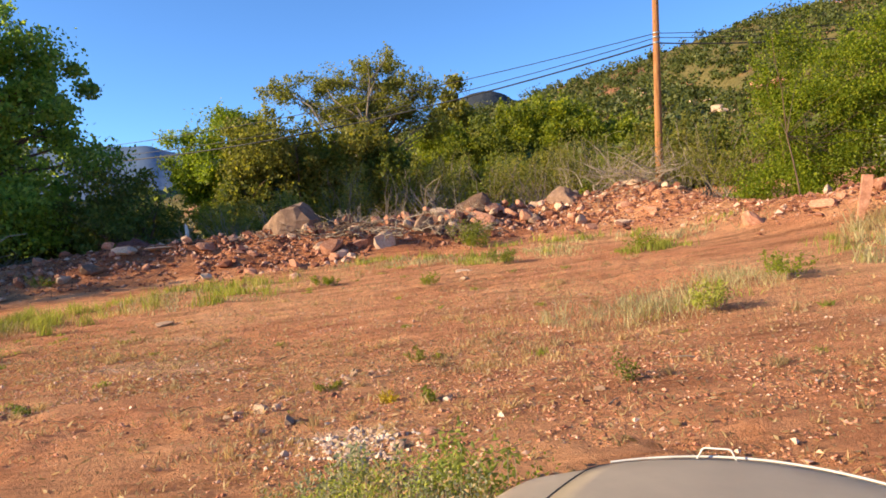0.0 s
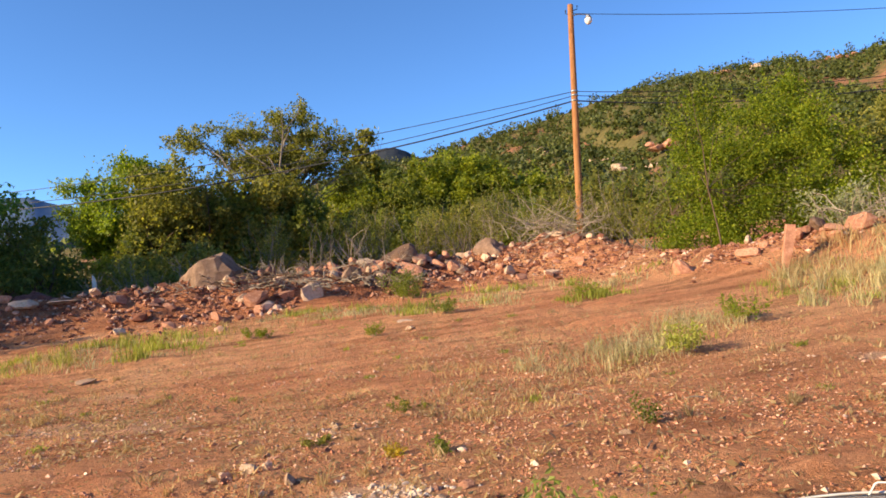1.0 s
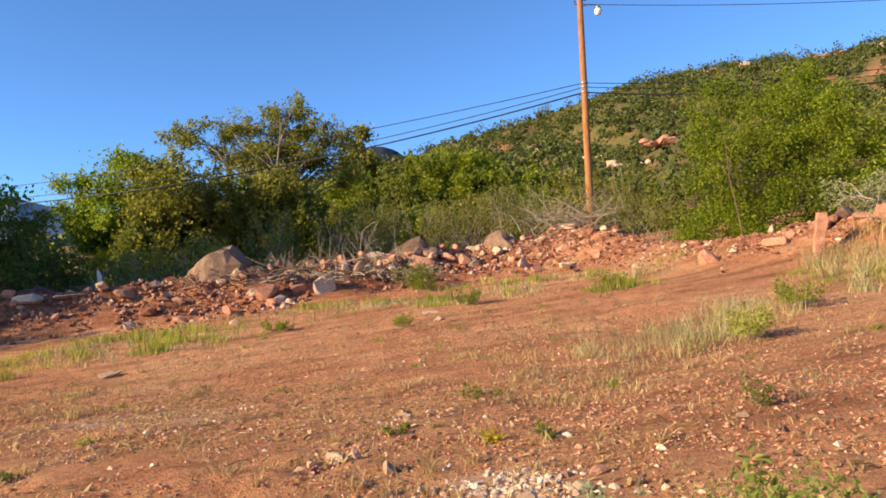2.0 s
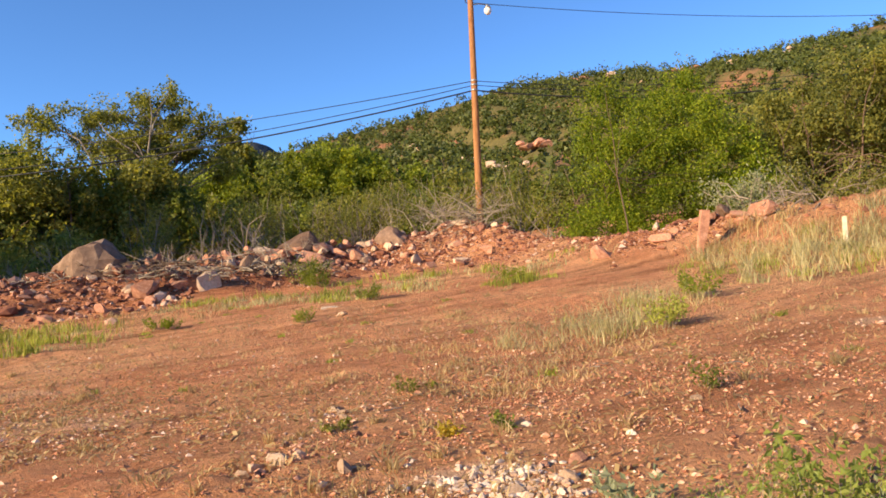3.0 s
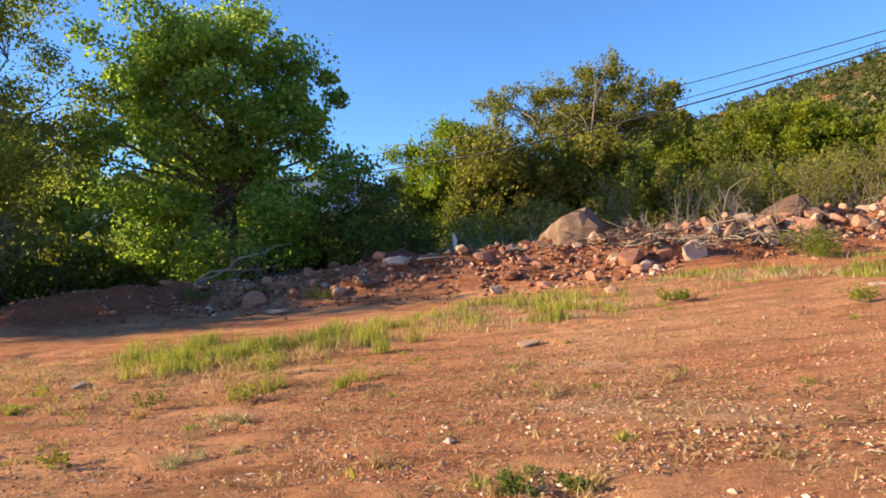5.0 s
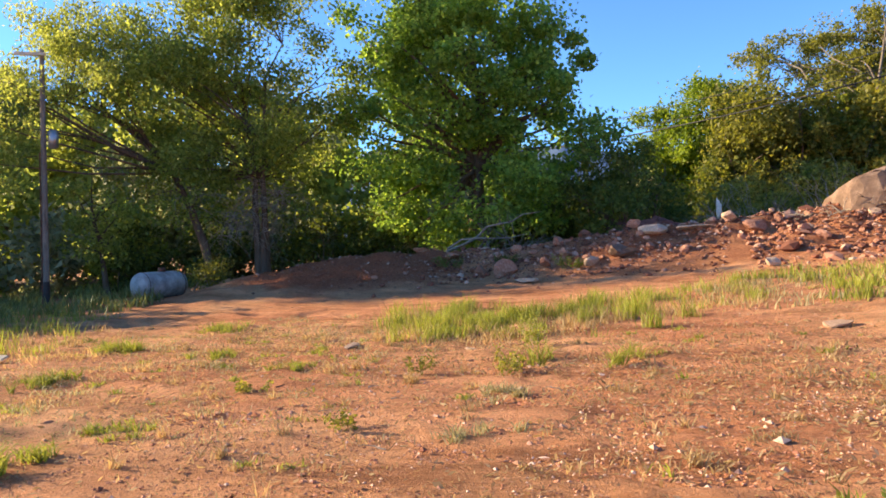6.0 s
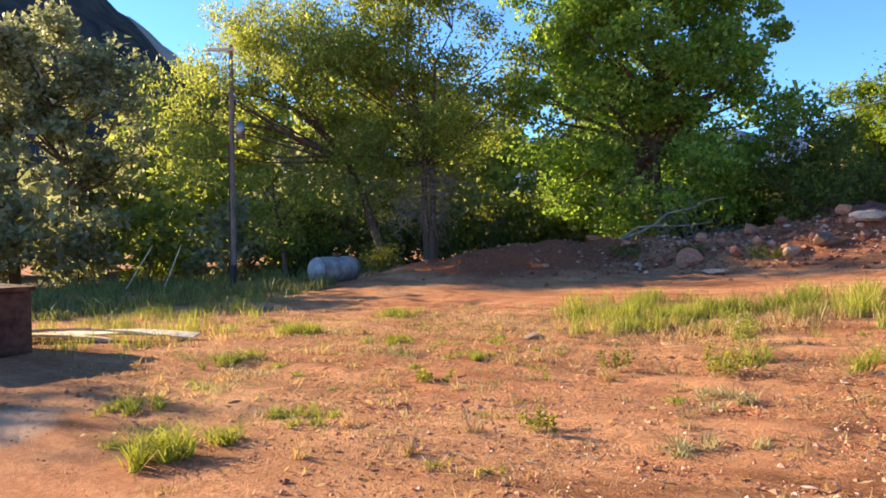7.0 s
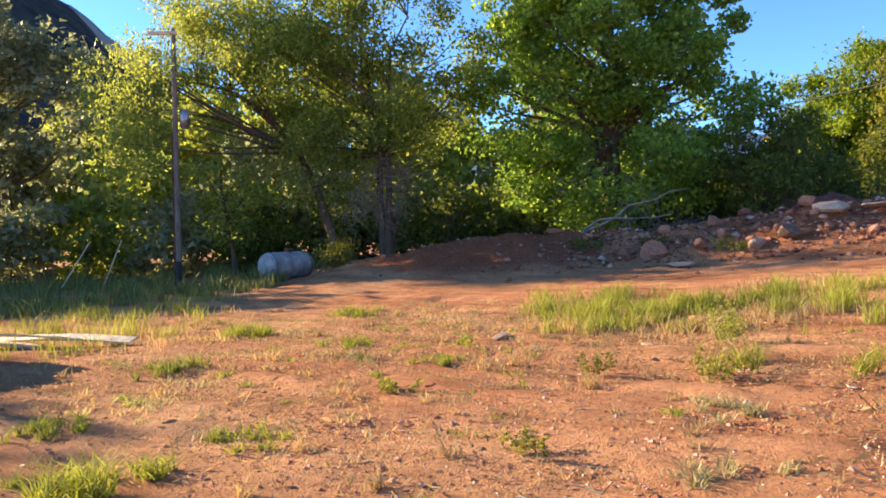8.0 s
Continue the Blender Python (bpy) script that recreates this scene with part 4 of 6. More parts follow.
for k, (x, y) in enumerate(where):
    s = (0.08 + r3.gamma(2.0, 0.05)) * (1.6 if -11.0 < x < -4.5 and k % 3 == 0 else 0.75 if x < -12 else 1.0)
    put_rock("stone", x, y, s, s * 0.7, PALE_ROCK if r3.uniform() < (0.22 if x > -12 else 0.06) else RED_ROCK, 500 + k, parent=rubble_bank)

blocks = along_bank(26, -11.2, -4.8, 17, 0.45, 0.75)
for k, (x, y) in enumerate(blocks):
    put_rock("stone", x, y, r3.uniform(0.16, 0.38), r3.uniform(0.14, 0.30), (RED_ROCK, RED_ROCK, PALE_ROCK, RED_ROCK)[k % 4], 900 + k, parent=rubble_bank, sink=0.1)


def big_boulder(x, y, z, sx, sy, sz, seed, shear, material, label):
    V, F = ICO[3]
    r = np.random.default_rng(seed)
    V = V.copy()
    for n in unit(r.normal(size=(22, 3))):
        d = r.uniform(0.5, 0.8)
        V -= np.maximum(0, V @ n - d)[:, None] * n * 0.97
    V[:, 2] *= np.where(V[:, 0] > 0, 1.0, 1.0 + 0.5 * V[:, 0])
    V[:, 0] += shear * V[:, 2]
    V += 0.03 * np.sin(V[:, [1, 2, 0]] * 9) * np.sin(V * 5) + r.normal(scale=0.008, size=V.shape)
    ob = tagged(new("boulder", mesh_np("boulder", V * (sx, sy, sz), F, material)), label, "boulder", "boulders in the bank")
    ob.matrix_basis = pose(x, y, z, 0, 0, -8)
    return ob


big_boulder(-11.75, 22.2, 2.15, 1.75, 1.3, 1.75, 3, 0.2, GREY_ROCK, "large grey-brown boulder with a sloping flank in the rubble bank")
big_boulder(-6.35, 27.2, 2.75, 0.95, 0.75, 0.95, 5, 0.0, GREY_ROCK, "weathered brown boulder at the top of the bank")
big_boulder(-3.05, 28.9, 3.05, 0.95, 0.75, 0.90, 8, 0.05, GREY_ROCK, "weathered brown boulder at the top of the bank")
for x, y, w, h, m, label in (
        (-9.23, 21.21, 0.52, 0.36, RED_ROCK, "squared red sandstone block in the rubble"),
        (-7.75, 22.36, 0.46, 0.42, PALE_ROCK, "pale cream boulder tilted in the rubble"),
        (-8.5, 22.03, 0.34, 0.26, RED_ROCK, "pinkish rock in the rubble"), (-3.79, 27.22, 0.39, 0.28, PALE_ROCK, "pale pink rock on the bank"),
        (-1.61, 26.64, 0.25, 0.21, PALE_ROCK, "pale pink rock on the bank"), (0.14, 25.48, 0.35, 0.16, PALE_ROCK, "flat tan rock at the foot of the bank"),
        (0.96, 26.19, 0.30, 0.18, RED_ROCK, "red rock on the bank"), (-6.1, 24.49, 0.24, 0.20, PALE_ROCK, "pale rock in the rubble"),
        (4.49, 20.92, 0.33, 0.28, RED_ROCK, "pointed red rock at the end of the dirt mound"), (6.3, 21.04, 0.36, 0.15, RED_ROCK, "flat tan slab on the dirt mound"),
        (7.65, 21.7, 0.35, 0.25, RED_ROCK, "rounded brown rock on the bank"), (8.1, 21.3, 0.32, 0.26, GREY_ROCK, "rounded grey rock on the bank"),
        (9.04, 20.9, 0.46, 0.34, RED_ROCK, "tan rock in dry grass"), (-6.96, 24.13, 0.40, 0.36, GREY_ROCK, "dark grey rock in the rubble"),
        (-18.66, 14.56, 0.43, 0.34, RED_ROCK, "rounded orange-red rock at the foot of the bank"), (-17.79, 15.39, 0.24, 0.24, RED_ROCK, "upright orange rock on the bank"),
        (-16.56, 16.04, 0.30, 0.20, PALE_ROCK, "pale round rock on the bank"), (-17.21, 14.16, 0.34, 0.13, PALE_ROCK, "flat pale slab at the foot of the bank"),
        (-19.55, 14.21, 0.32, 0.26, RED_ROCK, "dark rock in shade on the bank"), (-21.61, 14.48, 0.42, 0.24, RED_ROCK, "dark rock in shade on the bank"),
        (-15.84, 18.2, 0.36, 0.18, PALE_ROCK, "flat pale rock on the crest"), (-16.03, 16.82, 0.40, 0.18, GREY_ROCK, "grey slab lying on the bank"),
        (-15.1, 18.79, 0.46, 0.12, PALE_ROCK, "long flat pale slab on the crest"), (-16.0, 17.97, 0.42, 0.16, PALE_ROCK, "flat pinkish rock on the crest"), (-16.17, 16.73, 0.4, 0.2, GREY_ROCK, "grey slab tilted on the bank"),
        (-14.2, 19.3, 0.28, 0.2, PALE_ROCK, "pale rock on the crest"), (-23.39, 14.35, 0.28, 0.12, RED_ROCK, "red slab on the dirt mound"),
        (-11.0, 8.78, 0.22, 0.08, RED_ROCK, "flat red stone beside the grass"), (-12.2, 6.16, 0.22, 0.05, PALE_ROCK, "flat tan stone set in the dirt"),
        (-10.17, 7.16, 0.11, 0.05, PALE_ROCK, "small pale stone on the dirt"), (-9.88, 1.4, 0.09, 0.05, RED_ROCK, "small dark red stone on the dirt"),
        (-11.65, 1.86, 0.09, 0.035, PALE_ROCK, "small pale stone on the dirt"), (-1.56, 15.25, 0.24, 0.09, PALE_ROCK, "flat pale stone lying on the dirt"),
        (-6.56, 10.88, 0.24, 0.08, PALE_ROCK, "flat pale stone lying on the dirt"), (-2.2, 16.7, 0.3, 0.08, PALE_ROCK, "flat pale stone lying on the dirt")):
    put_rock("rock", x, y, w, h, m, int(abs(x * 97 + y * 31)), label, "rock", "rocks on the bank and yard")
for x, y, w, h in ((0.43, 5.14, 0.075, 0.07), (0.54, 5.36, 0.09, 0.06), (0.67, 5.45, 0.08, 0.05), (1.12, 5.02, 0.085, 0.065), (0.69, 6.71, 0.08, 0.05), (0.45, 7.2, 0.07, 0.04), (2.69, 4.78, 0.08, 0.05),
                   (2.48, 4.73, 0.06, 0.04), (2.62, 4.44, 0.07, 0.06), (1.28, 7.49, 0.055, 0.04), (3.75, 6.19, 0.06, 0.05), (0.98, 5.95, 0.06, 0.045), (0.36, 5.05, 0.05, 0.05), (0.6, 6.95, 0.07, 0.05),
                   (0.78, 6.5, 0.05, 0.035), (0.5, 5.02, 0.05, 0.035), (0.85, 6.9, 0.06, 0.04), (2.3, 4.25, 0.06, 0.045)):
    put_rock("stone", x, y, w, h, PALE_ROCK if (x * 100) % 3 < 2 else RED_ROCK, int(x * 1000 + y * 77), "loose tan stone lying on red dirt", "stone", "loose stones near the gravel patch", sink=0.2)

# upright red slab and white marker post in the dry grass
bm = bmesh.new()
bmesh.ops.create_cube(bm, size=1)
bmesh.ops.subdivide_edges(bm, edges=bm.edges, cuts=3, use_grid_fill=True)
for v in bm.verts:
    v.co.x *= 0.21 * (1 - 0.35 * (v.co.z < 0) + 0.12 * math.sin(v.co.z * 7))
    v.co.y *= 0.16
    v.co.z *= 1.35
    v.co += Vector((math.sin(v.co.z * 3) * 0.04, 0, 0)) + noise.noise_vector(v.co * 3) * 0.03
slab = new("standing_slab")
slab.matrix_basis = pose(7.0, 19.6, gz(7.0, 19.6) + 0.42, 4, 5, 10)
tagged(slab, "upright pinkish-red stone slab leaning in dry grass", "stone slab")
part("slab", bm, RED_ROCK, None).parent = slab
bm = bmesh.new()
bmesh.ops.create_cube(bm, size=1)
bmesh.ops.scale(bm, verts=bm.verts, vec=(0.095, 0.09, 1.0))
bmesh.ops.bevel(bm, geom=bm.edges, offset=0.015, segments=2, affect="EDGES")
post = root("marker_post", (9.75, 17.7, gz(9.75, 17.7) + 0.22), "short weathered whitish marker post in tall dry grass", "post")
part("post", bm, CREAM_WOOD, None).parent = post

# ---------------------------------------------------------------- gravel and chips
gr = np.random.default_rng(44)
xy = np.concatenate([spots(0, 8, 9, 6, 5200, gr), spots(3.6, 5.6, 3.4, 2.6, 5000, gr, 500, 0.25), spots(-8, 5, 8, 5, 2600, gr), spots(-3, 14, 14, 7, 1500, gr)])
V, F = scatter_stones(xy, gr.gamma(1.6, 0.0045, len(xy)) + 0.005, 45, 0.2, CHIP_SHAPES)
tagged(new("gravel", mesh_np("gravel", V, F, GRAVEL)), "scattered small red and tan gravel on the dirt", "gravel", kind="stuff")
xy = np.concatenate([spots(-1, 11, 9, 6, 5600, gr, 420, 0.4), spots(-9, 6, 7, 4, 5200, gr, 420, 0.45), spots(-11, 2.5, 5, 3, 3500, gr, 300, 0.5), spots(1, 6.5, 4, 2.5, 4000, gr, 240, 0.4), spots(-6, 3.5, 4, 2, 3500, gr, 300, 0.45), spots(4, 8, 3.5, 4, 1600, gr, 160, 0.35)])
V, F = scatter_stones(xy, gr.gamma(1.5, 0.0042, len(xy)) + 0.004, 48, 0.25, CHIP_SHAPES)
tagged(new("dirt_clods", mesh_np("dirt_clods", V, F, GRAVEL)), "scattered clods of red dirt and broken stone", "clods", kind="stuff")
xy = np.concatenate([np.array([2.2, 4.5]) + gr.normal(size=(280, 2)) * (0.22, 0.18), np.array([2.45, 4.25]) + gr.normal(size=(120, 2)) * (0.2, 0.18), np.array([2.25, 4.5]) + gr.normal(size=(110, 2)) * (0.5, 0.4)])
V, F = scatter_stones(xy, gr.gamma(2.0, 0.009, len(xy)).clip(0, 0.036) + 0.008, 46, 0.4)
tagged(new("pale_gravel_patch", mesh_np("pale_gravel_patch", V, F, CHIPS)), "heap of broken whitish stone chips on the dirt", "gravel", kind="stuff")
xy = np.concatenate([spots(-3.2, 7.2, 2.2, 0.9, 900, gr, 120, 0.22), spots(6.5, 9, 1.5, 0.5, 120, gr), spots(-2.4, 5.2, 0.8, 0.5, 500, gr, 30, 0.12), spots(-0.5, 6.4, 2.4, 0.9, 450, gr, 90, 0.2), spots(-7.5, 5.2, 4.5, 2.4, 1700, gr, 260, 0.25),
                     spots(1.5, 9.0, 4.0, 3.0, 900, gr, 200, 0.25), spots(-3.0, 12.0, 6.0, 3.0, 1000, gr, 240, 0.3), spots(4.2, 5.6, 2.0, 1.6, 300, gr, 70, 0.2)])
V, F = scatter_stones(xy, gr.gamma(1.8, 0.0045, len(xy)) + 0.005, 47, 0.1, CHIP_SHAPES)
tagged(new("pale_chips", mesh_np("pale_chips", V, F, PINK_CHIPS)), "thin scatter of pale stone chips", "gravel", kind="stuff")


# ---------------------------------------------------------------- grass and weeds
def grass(name, areas, height, width, material, label, seed, lean=0.35):
    r = np.random.default_rng(seed)
    xy = np.concatenate([spots(cx, cy, rx, ry, n, r, max(3, int(n / tuft)), spread) for cx, cy, rx, ry, n, tuft, spread in areas])
    patch = value_noise(xy[:, 0] + 50, xy[:, 1] + 50, 0.8, seed) + 0.5 * value_noise(xy[:, 0] + 50, xy[:, 1] + 50, 0.3, seed + 1)
    xy = xy[patch > -0.30 + 0.25 * r.normal(size=len(xy))]
    tall = np.clip(0.95 + 0.55 * value_noise(xy[:, 0] + 50, xy[:, 1] + 50, 0.45, seed + 2), 0.4, 1.6)
    return tagged(new(name, mesh_np(name, *blades(xy, height * tall, width, r, lean), material)), label, "grass", kind="stuff")


grass("green_grass", ((-12.2, 8.6, 1.6, 1.2, 4200, 110, 0.11), (-11.3, 10.2, 1.3, 1.4, 1700, 90, 0.11), (-10.9, 12.0, 1.5, 1.6, 1300, 44, 0.14), (-13.9, 8.0, 0.9, 0.7, 500, 50, 0.12), (-11.6, 9.4, 3.2, 2.8, 1400, 60, 0.10), (-10.6, 13.2, 1.6, 1.6, 700, 45, 0.15), (-14.5, 9.5, 1.8, 1.2, 500, 50, 0.13), (-8.6, 16, 1.8, 1.6, 300, 40, 0.15),
                      (-18.3, 0.2, 3.0, 2.4, 1900, 60, 0.2), (-22, 1.5, 3, 2.5, 1200, 50, 0.25)), 0.29, 0.0065, GRASS_GREEN, "patches of yellow-green weedy grass along the yard edge", 51)
grass("wood_foot_grass", ((-27, 0.6, 4.0, 3.2, 3000, 45, 0.22), (-30.5, -2.5, 3.5, 4.5, 2600, 45, 0.25), (-31.5, 5.0, 2.2, 4.0, 2200, 45, 0.22), (-24.0, -2.5, 3.0, 2.5, 1500, 45, 0.2), (-25.5, 4.0, 2.5, 1.6, 800, 40, 0.2), (-35, 4, 3, 7, 2600, 40, 0.3)),
      0.42, 0.016, GRASS_WOOD, "rank green grass under the edge of the wood", 63, 0.45)
grass("straw_grass", ((-12.2, 8.8, 2.4, 1.9, 3400, 14, 0.12), (-11.0, 12.2, 2.4, 2.4, 2200, 12, 0.14), (-18.0, 0.5, 3.6, 2.8, 1800, 14, 0.2), (-7.5, 17.5, 2.5, 2.2, 1300, 12, 0.15)),
      0.20, 0.007, GRASS_DRY, "dry straw-coloured grass mixed into the green", 57, 0.6)
grass("short_straw", ((-14.0, 6.0, 3.5, 2.5, 2600, 22, 0.10), (-10.8, 2.6, 3.0, 1.6, 1800, 20, 0.09), (-14.5, 2.8, 3, 2, 1800, 22, 0.10)), 0.09, 0.0055, GRASS_SAGE, "short dry stubble across the flat dirt", 59, 0.8)
grass("bank_foot_grass", ((-5.5, 20.2, 2.2, 0.9, 600, 60, 0.16), (-2.2, 19.0, 1.6, 1.0, 520, 60, 0.16), (2.0, 18.8, 1.1, 0.7, 520, 70, 0.14), (-7.3, 14.5, 1.6, 1.4, 420, 40, 0.15), (-9.6, 15.6, 1.8, 1.4, 600, 45, 0.15), (0, 22.5, 4, 1.0, 500, 40, 0.15)),
      0.26, 0.011, GRASS_GREEN, "sparse green grass at the foot of the bank", 52)
grass("bank_foot_straw", ((-5.5, 19.6, 2.6, 1.3, 1500, 12, 0.16), (-1.6, 19.4, 2.2, 1.3, 1200, 12, 0.16), (-8.5, 14, 2.5, 2, 1200, 10, 0.16), (-10.3, 15.6, 2.4, 2.0, 1300, 12, 0.16), (1.5, 21.5, 4, 1.5, 1200, 12, 0.16)), 0.16, 0.009, GRASS_SAGE, "thin dry grass at the foot of the bank", 58, 0.6)
grass("bunchgrass", ((3.7, 11.2, 0.8, 1.3, 900, 16, 0.10), (4.4, 12.6, 0.9, 1.1, 760, 18, 0.10), (2.8, 10.2, 0.9, 0.9, 420, 12, 0.09)), 0.29, 0.004, GRASS_SAGE, "pale grey-green bunchgrass on the dirt", 53, 0.75)
grass("tall_dry_grass", ((8.8, 16.4, 2.6, 2.2, 2300, 34, 0.11), (9.5, 19.0, 3.0, 1.4, 1700, 34, 0.12), (7.2, 14.1, 1.0, 0.8, 380, 36, 0.09), (12.5, 17.5, 2.5, 3, 1600, 42, 0.13)), 0.43, 0.007, GRASS_SAGE,
      "thick stand of tall pale dry grass on the slope", 54, 0.5)
grass("straw_stand", ((8.8, 16.4, 2.6, 2.4, 900, 26, 0.12), (9.5, 19.2, 3.0, 1.6, 1300, 26, 0.12)), 0.46, 0.006, GRASS_DRY, "tall tan dry stalks among the grass", 62, 0.5)
grass("dry_weeds", ((2.2, 8.3, 1.1, 1.3, 1200, 9, 0.09), (1.2, 9.6, 1.5, 1.2, 800, 8, 0.1), (2.6, 9.9, 1.4, 1.2, 900, 9, 0.1), (3.1, 3.1, 0.7, 0.6, 1200, 8, 0.08), (1.6, 4.2, 1.0, 0.6, 300, 7, 0.09)),
      0.11, 0.005, GRASS_DRY, "low dry straw-coloured weeds on gravelly dirt", 55, 0.8)
grass("low_tussocks", ((8.6, 16.5, 3.0, 3.0, 2600, 30, 0.13), (3.8, 11.4, 1.0, 1.6, 200, 14, 0.1)), 0.22, 0.007, GRASS_GREEN, "short green tussocks between the dry grass", 60, 0.5)
grass("dead_weed_clumps", ((0, 9, 8, 5, 2600, 26, 0.035), (-8, 5.5, 7, 4, 2600, 26, 0.035), (-3, 14, 9, 5, 1500, 30, 0.045), (3.5, 6, 3.5, 3, 1300, 26, 0.03), (-14, 3.5, 5, 3.5, 1800, 28, 0.04)), 0.13, 0.006, GRASS_DRY,
      "small clumps of dead weeds standing on the dirt", 64, 0.9)
grass("low_green_weeds", ((0, 10, 8, 5, 900, 30, 0.04), (-9, 6, 7, 4, 1500, 30, 0.05), (-13, 3, 5, 3.5, 1800, 34, 0.06), (-5, 16, 6, 3, 800, 34, 0.07)), 0.08, 0.009, GRASS_GREEN, "tiny green weeds scattered on the dirt", 65, 1.0)
grass("sparse_litter", ((0, 9, 9, 6, 7000, 6, 0.05), (-9, 5, 8, 5, 9000, 6, 0.06), (-3, 15, 10, 6, 4500, 7, 0.06), (4, 6, 4, 4, 2600, 5, 0.05), (-14, 3.5, 5, 4, 5500, 7, 0.07)), 0.07, 0.006, GRASS_DRY,
      "thin scattered dry grass stubble over the yard", 56, 1.0)


lr = np.random.default_rng(61)
xy = np.concatenate([spots(0, 10, 9, 7, 17000, lr, 700, 0.32), spots(-8, 6, 8, 5, 15000, lr, 700, 0.32), spots(3.5, 6, 3.5, 3.5, 6000, lr, 300, 0.3), spots(-13, 4, 5, 5, 7000, lr, 400, 0.35), spots(-3, 7.5, 4.5, 1.6, 7000, lr, 300, 0.3)])
n = len(xy)
a = lr.uniform(0, 2 * np.pi, n)
L = lr.gamma(1.8, 0.008, n).clip(0, 0.045)[:, None] + 0.008
d = np.stack([np.cos(a), np.sin(a), lr.normal(scale=0.35, size=n)], 1)
w = np.stack([-np.sin(a), np.cos(a), lr.normal(scale=0.5, size=n)], 1) * (0.16 + 0.22 * lr.uniform(size=n))[:, None]
c = np.column_stack([xy, ground_z(xy[:, 0], xy[:, 1]) + 0.022])
V = np.stack([c - d * L, c + w * L, c + d * L, c - w * L], 1).reshape(-1, 3)
tagged(new("straw_litter", mesh_np("straw_litter", V, np.arange(4 * n).reshape(-1, 4), GRASS_DRY)), "fine scattered straw and dead leaf litter on dirt", "litter", kind="stuff")


def yard_sticks(places, seed):
    r = np.random.default_rng(seed)
    for x, y in places:
        a, L = r.uniform(0, 6.28), r.uniform(0.10, 0.26)
        p = np.array([x, y, gz(x, y) + 0.035])
        q = p + np.array([math.cos(a), math.sin(a), r.uniform(-0.05, 0.12)]) * L
        stick = tagged(new("stick", mesh_np("stick", *limb(p, q, r.uniform(0.006, 0.012), r, 0.08, 6, 5), TWIG, True)), "short dry broken stick lying on the dirt", "stick", "sticks on the yard")
        stick.data.materials[0] = BARK if r.uniform() < 0.45 else TWIG


yard_sticks([tuple(p) for p in np.concatenate([spots(-2, 6.5, 3.5, 2.0, 16, lr), spots(-8, 4.5, 3.5, 2.2, 16, lr), spots(2.5, 6.8, 2.2, 1.8, 14, lr)])], 71)


def leafy_weed(name, x, y, rad, h, n, leaf, label, seed, size=0.035):
    r = np.random.default_rng(seed)
    z = gz(x, y)
    thing = root(name, (x, y, z - 0.01), label, "weed", "weeds on the yard")
    stems, ends = [], []
    for _ in range(max(5, int(n / 40))):
        a, q = r.uniform(0, 6.28), rad * math.sqrt(r.uniform(0.02, 1))
        e = np.array([x + q * math.cos(a), y + q * math.sin(a), z + h * r.uniform(0.5, 1.1)])
        b = np.array([x + 0.5 * q * math.cos(a), y + 0.5 * q * math.sin(a), z - 0.01])
        stems.append(limb(b, e, 0.0018 + 0.002 * h, r, 0.07, 5, 3))
        t = r.uniform(0.25, 1.05, 40)[:, None]
        ends.append(b + (e - b) * t + r.normal(scale=0.05 * (0.4 + h), size=(40, 3)) * np.array([1, 1, 0.6]))
    tagged(link("stem_work", mesh_np("stem_work", *joined(stems), TWIG), thing), kind="stuff")
    tagged(link("leaf_mass", mesh_np("leaf_mass", *leaf_quads(np.concatenate(ends), size, r, 0, 0.5), leaf), thing), kind="stuff")
    return thing


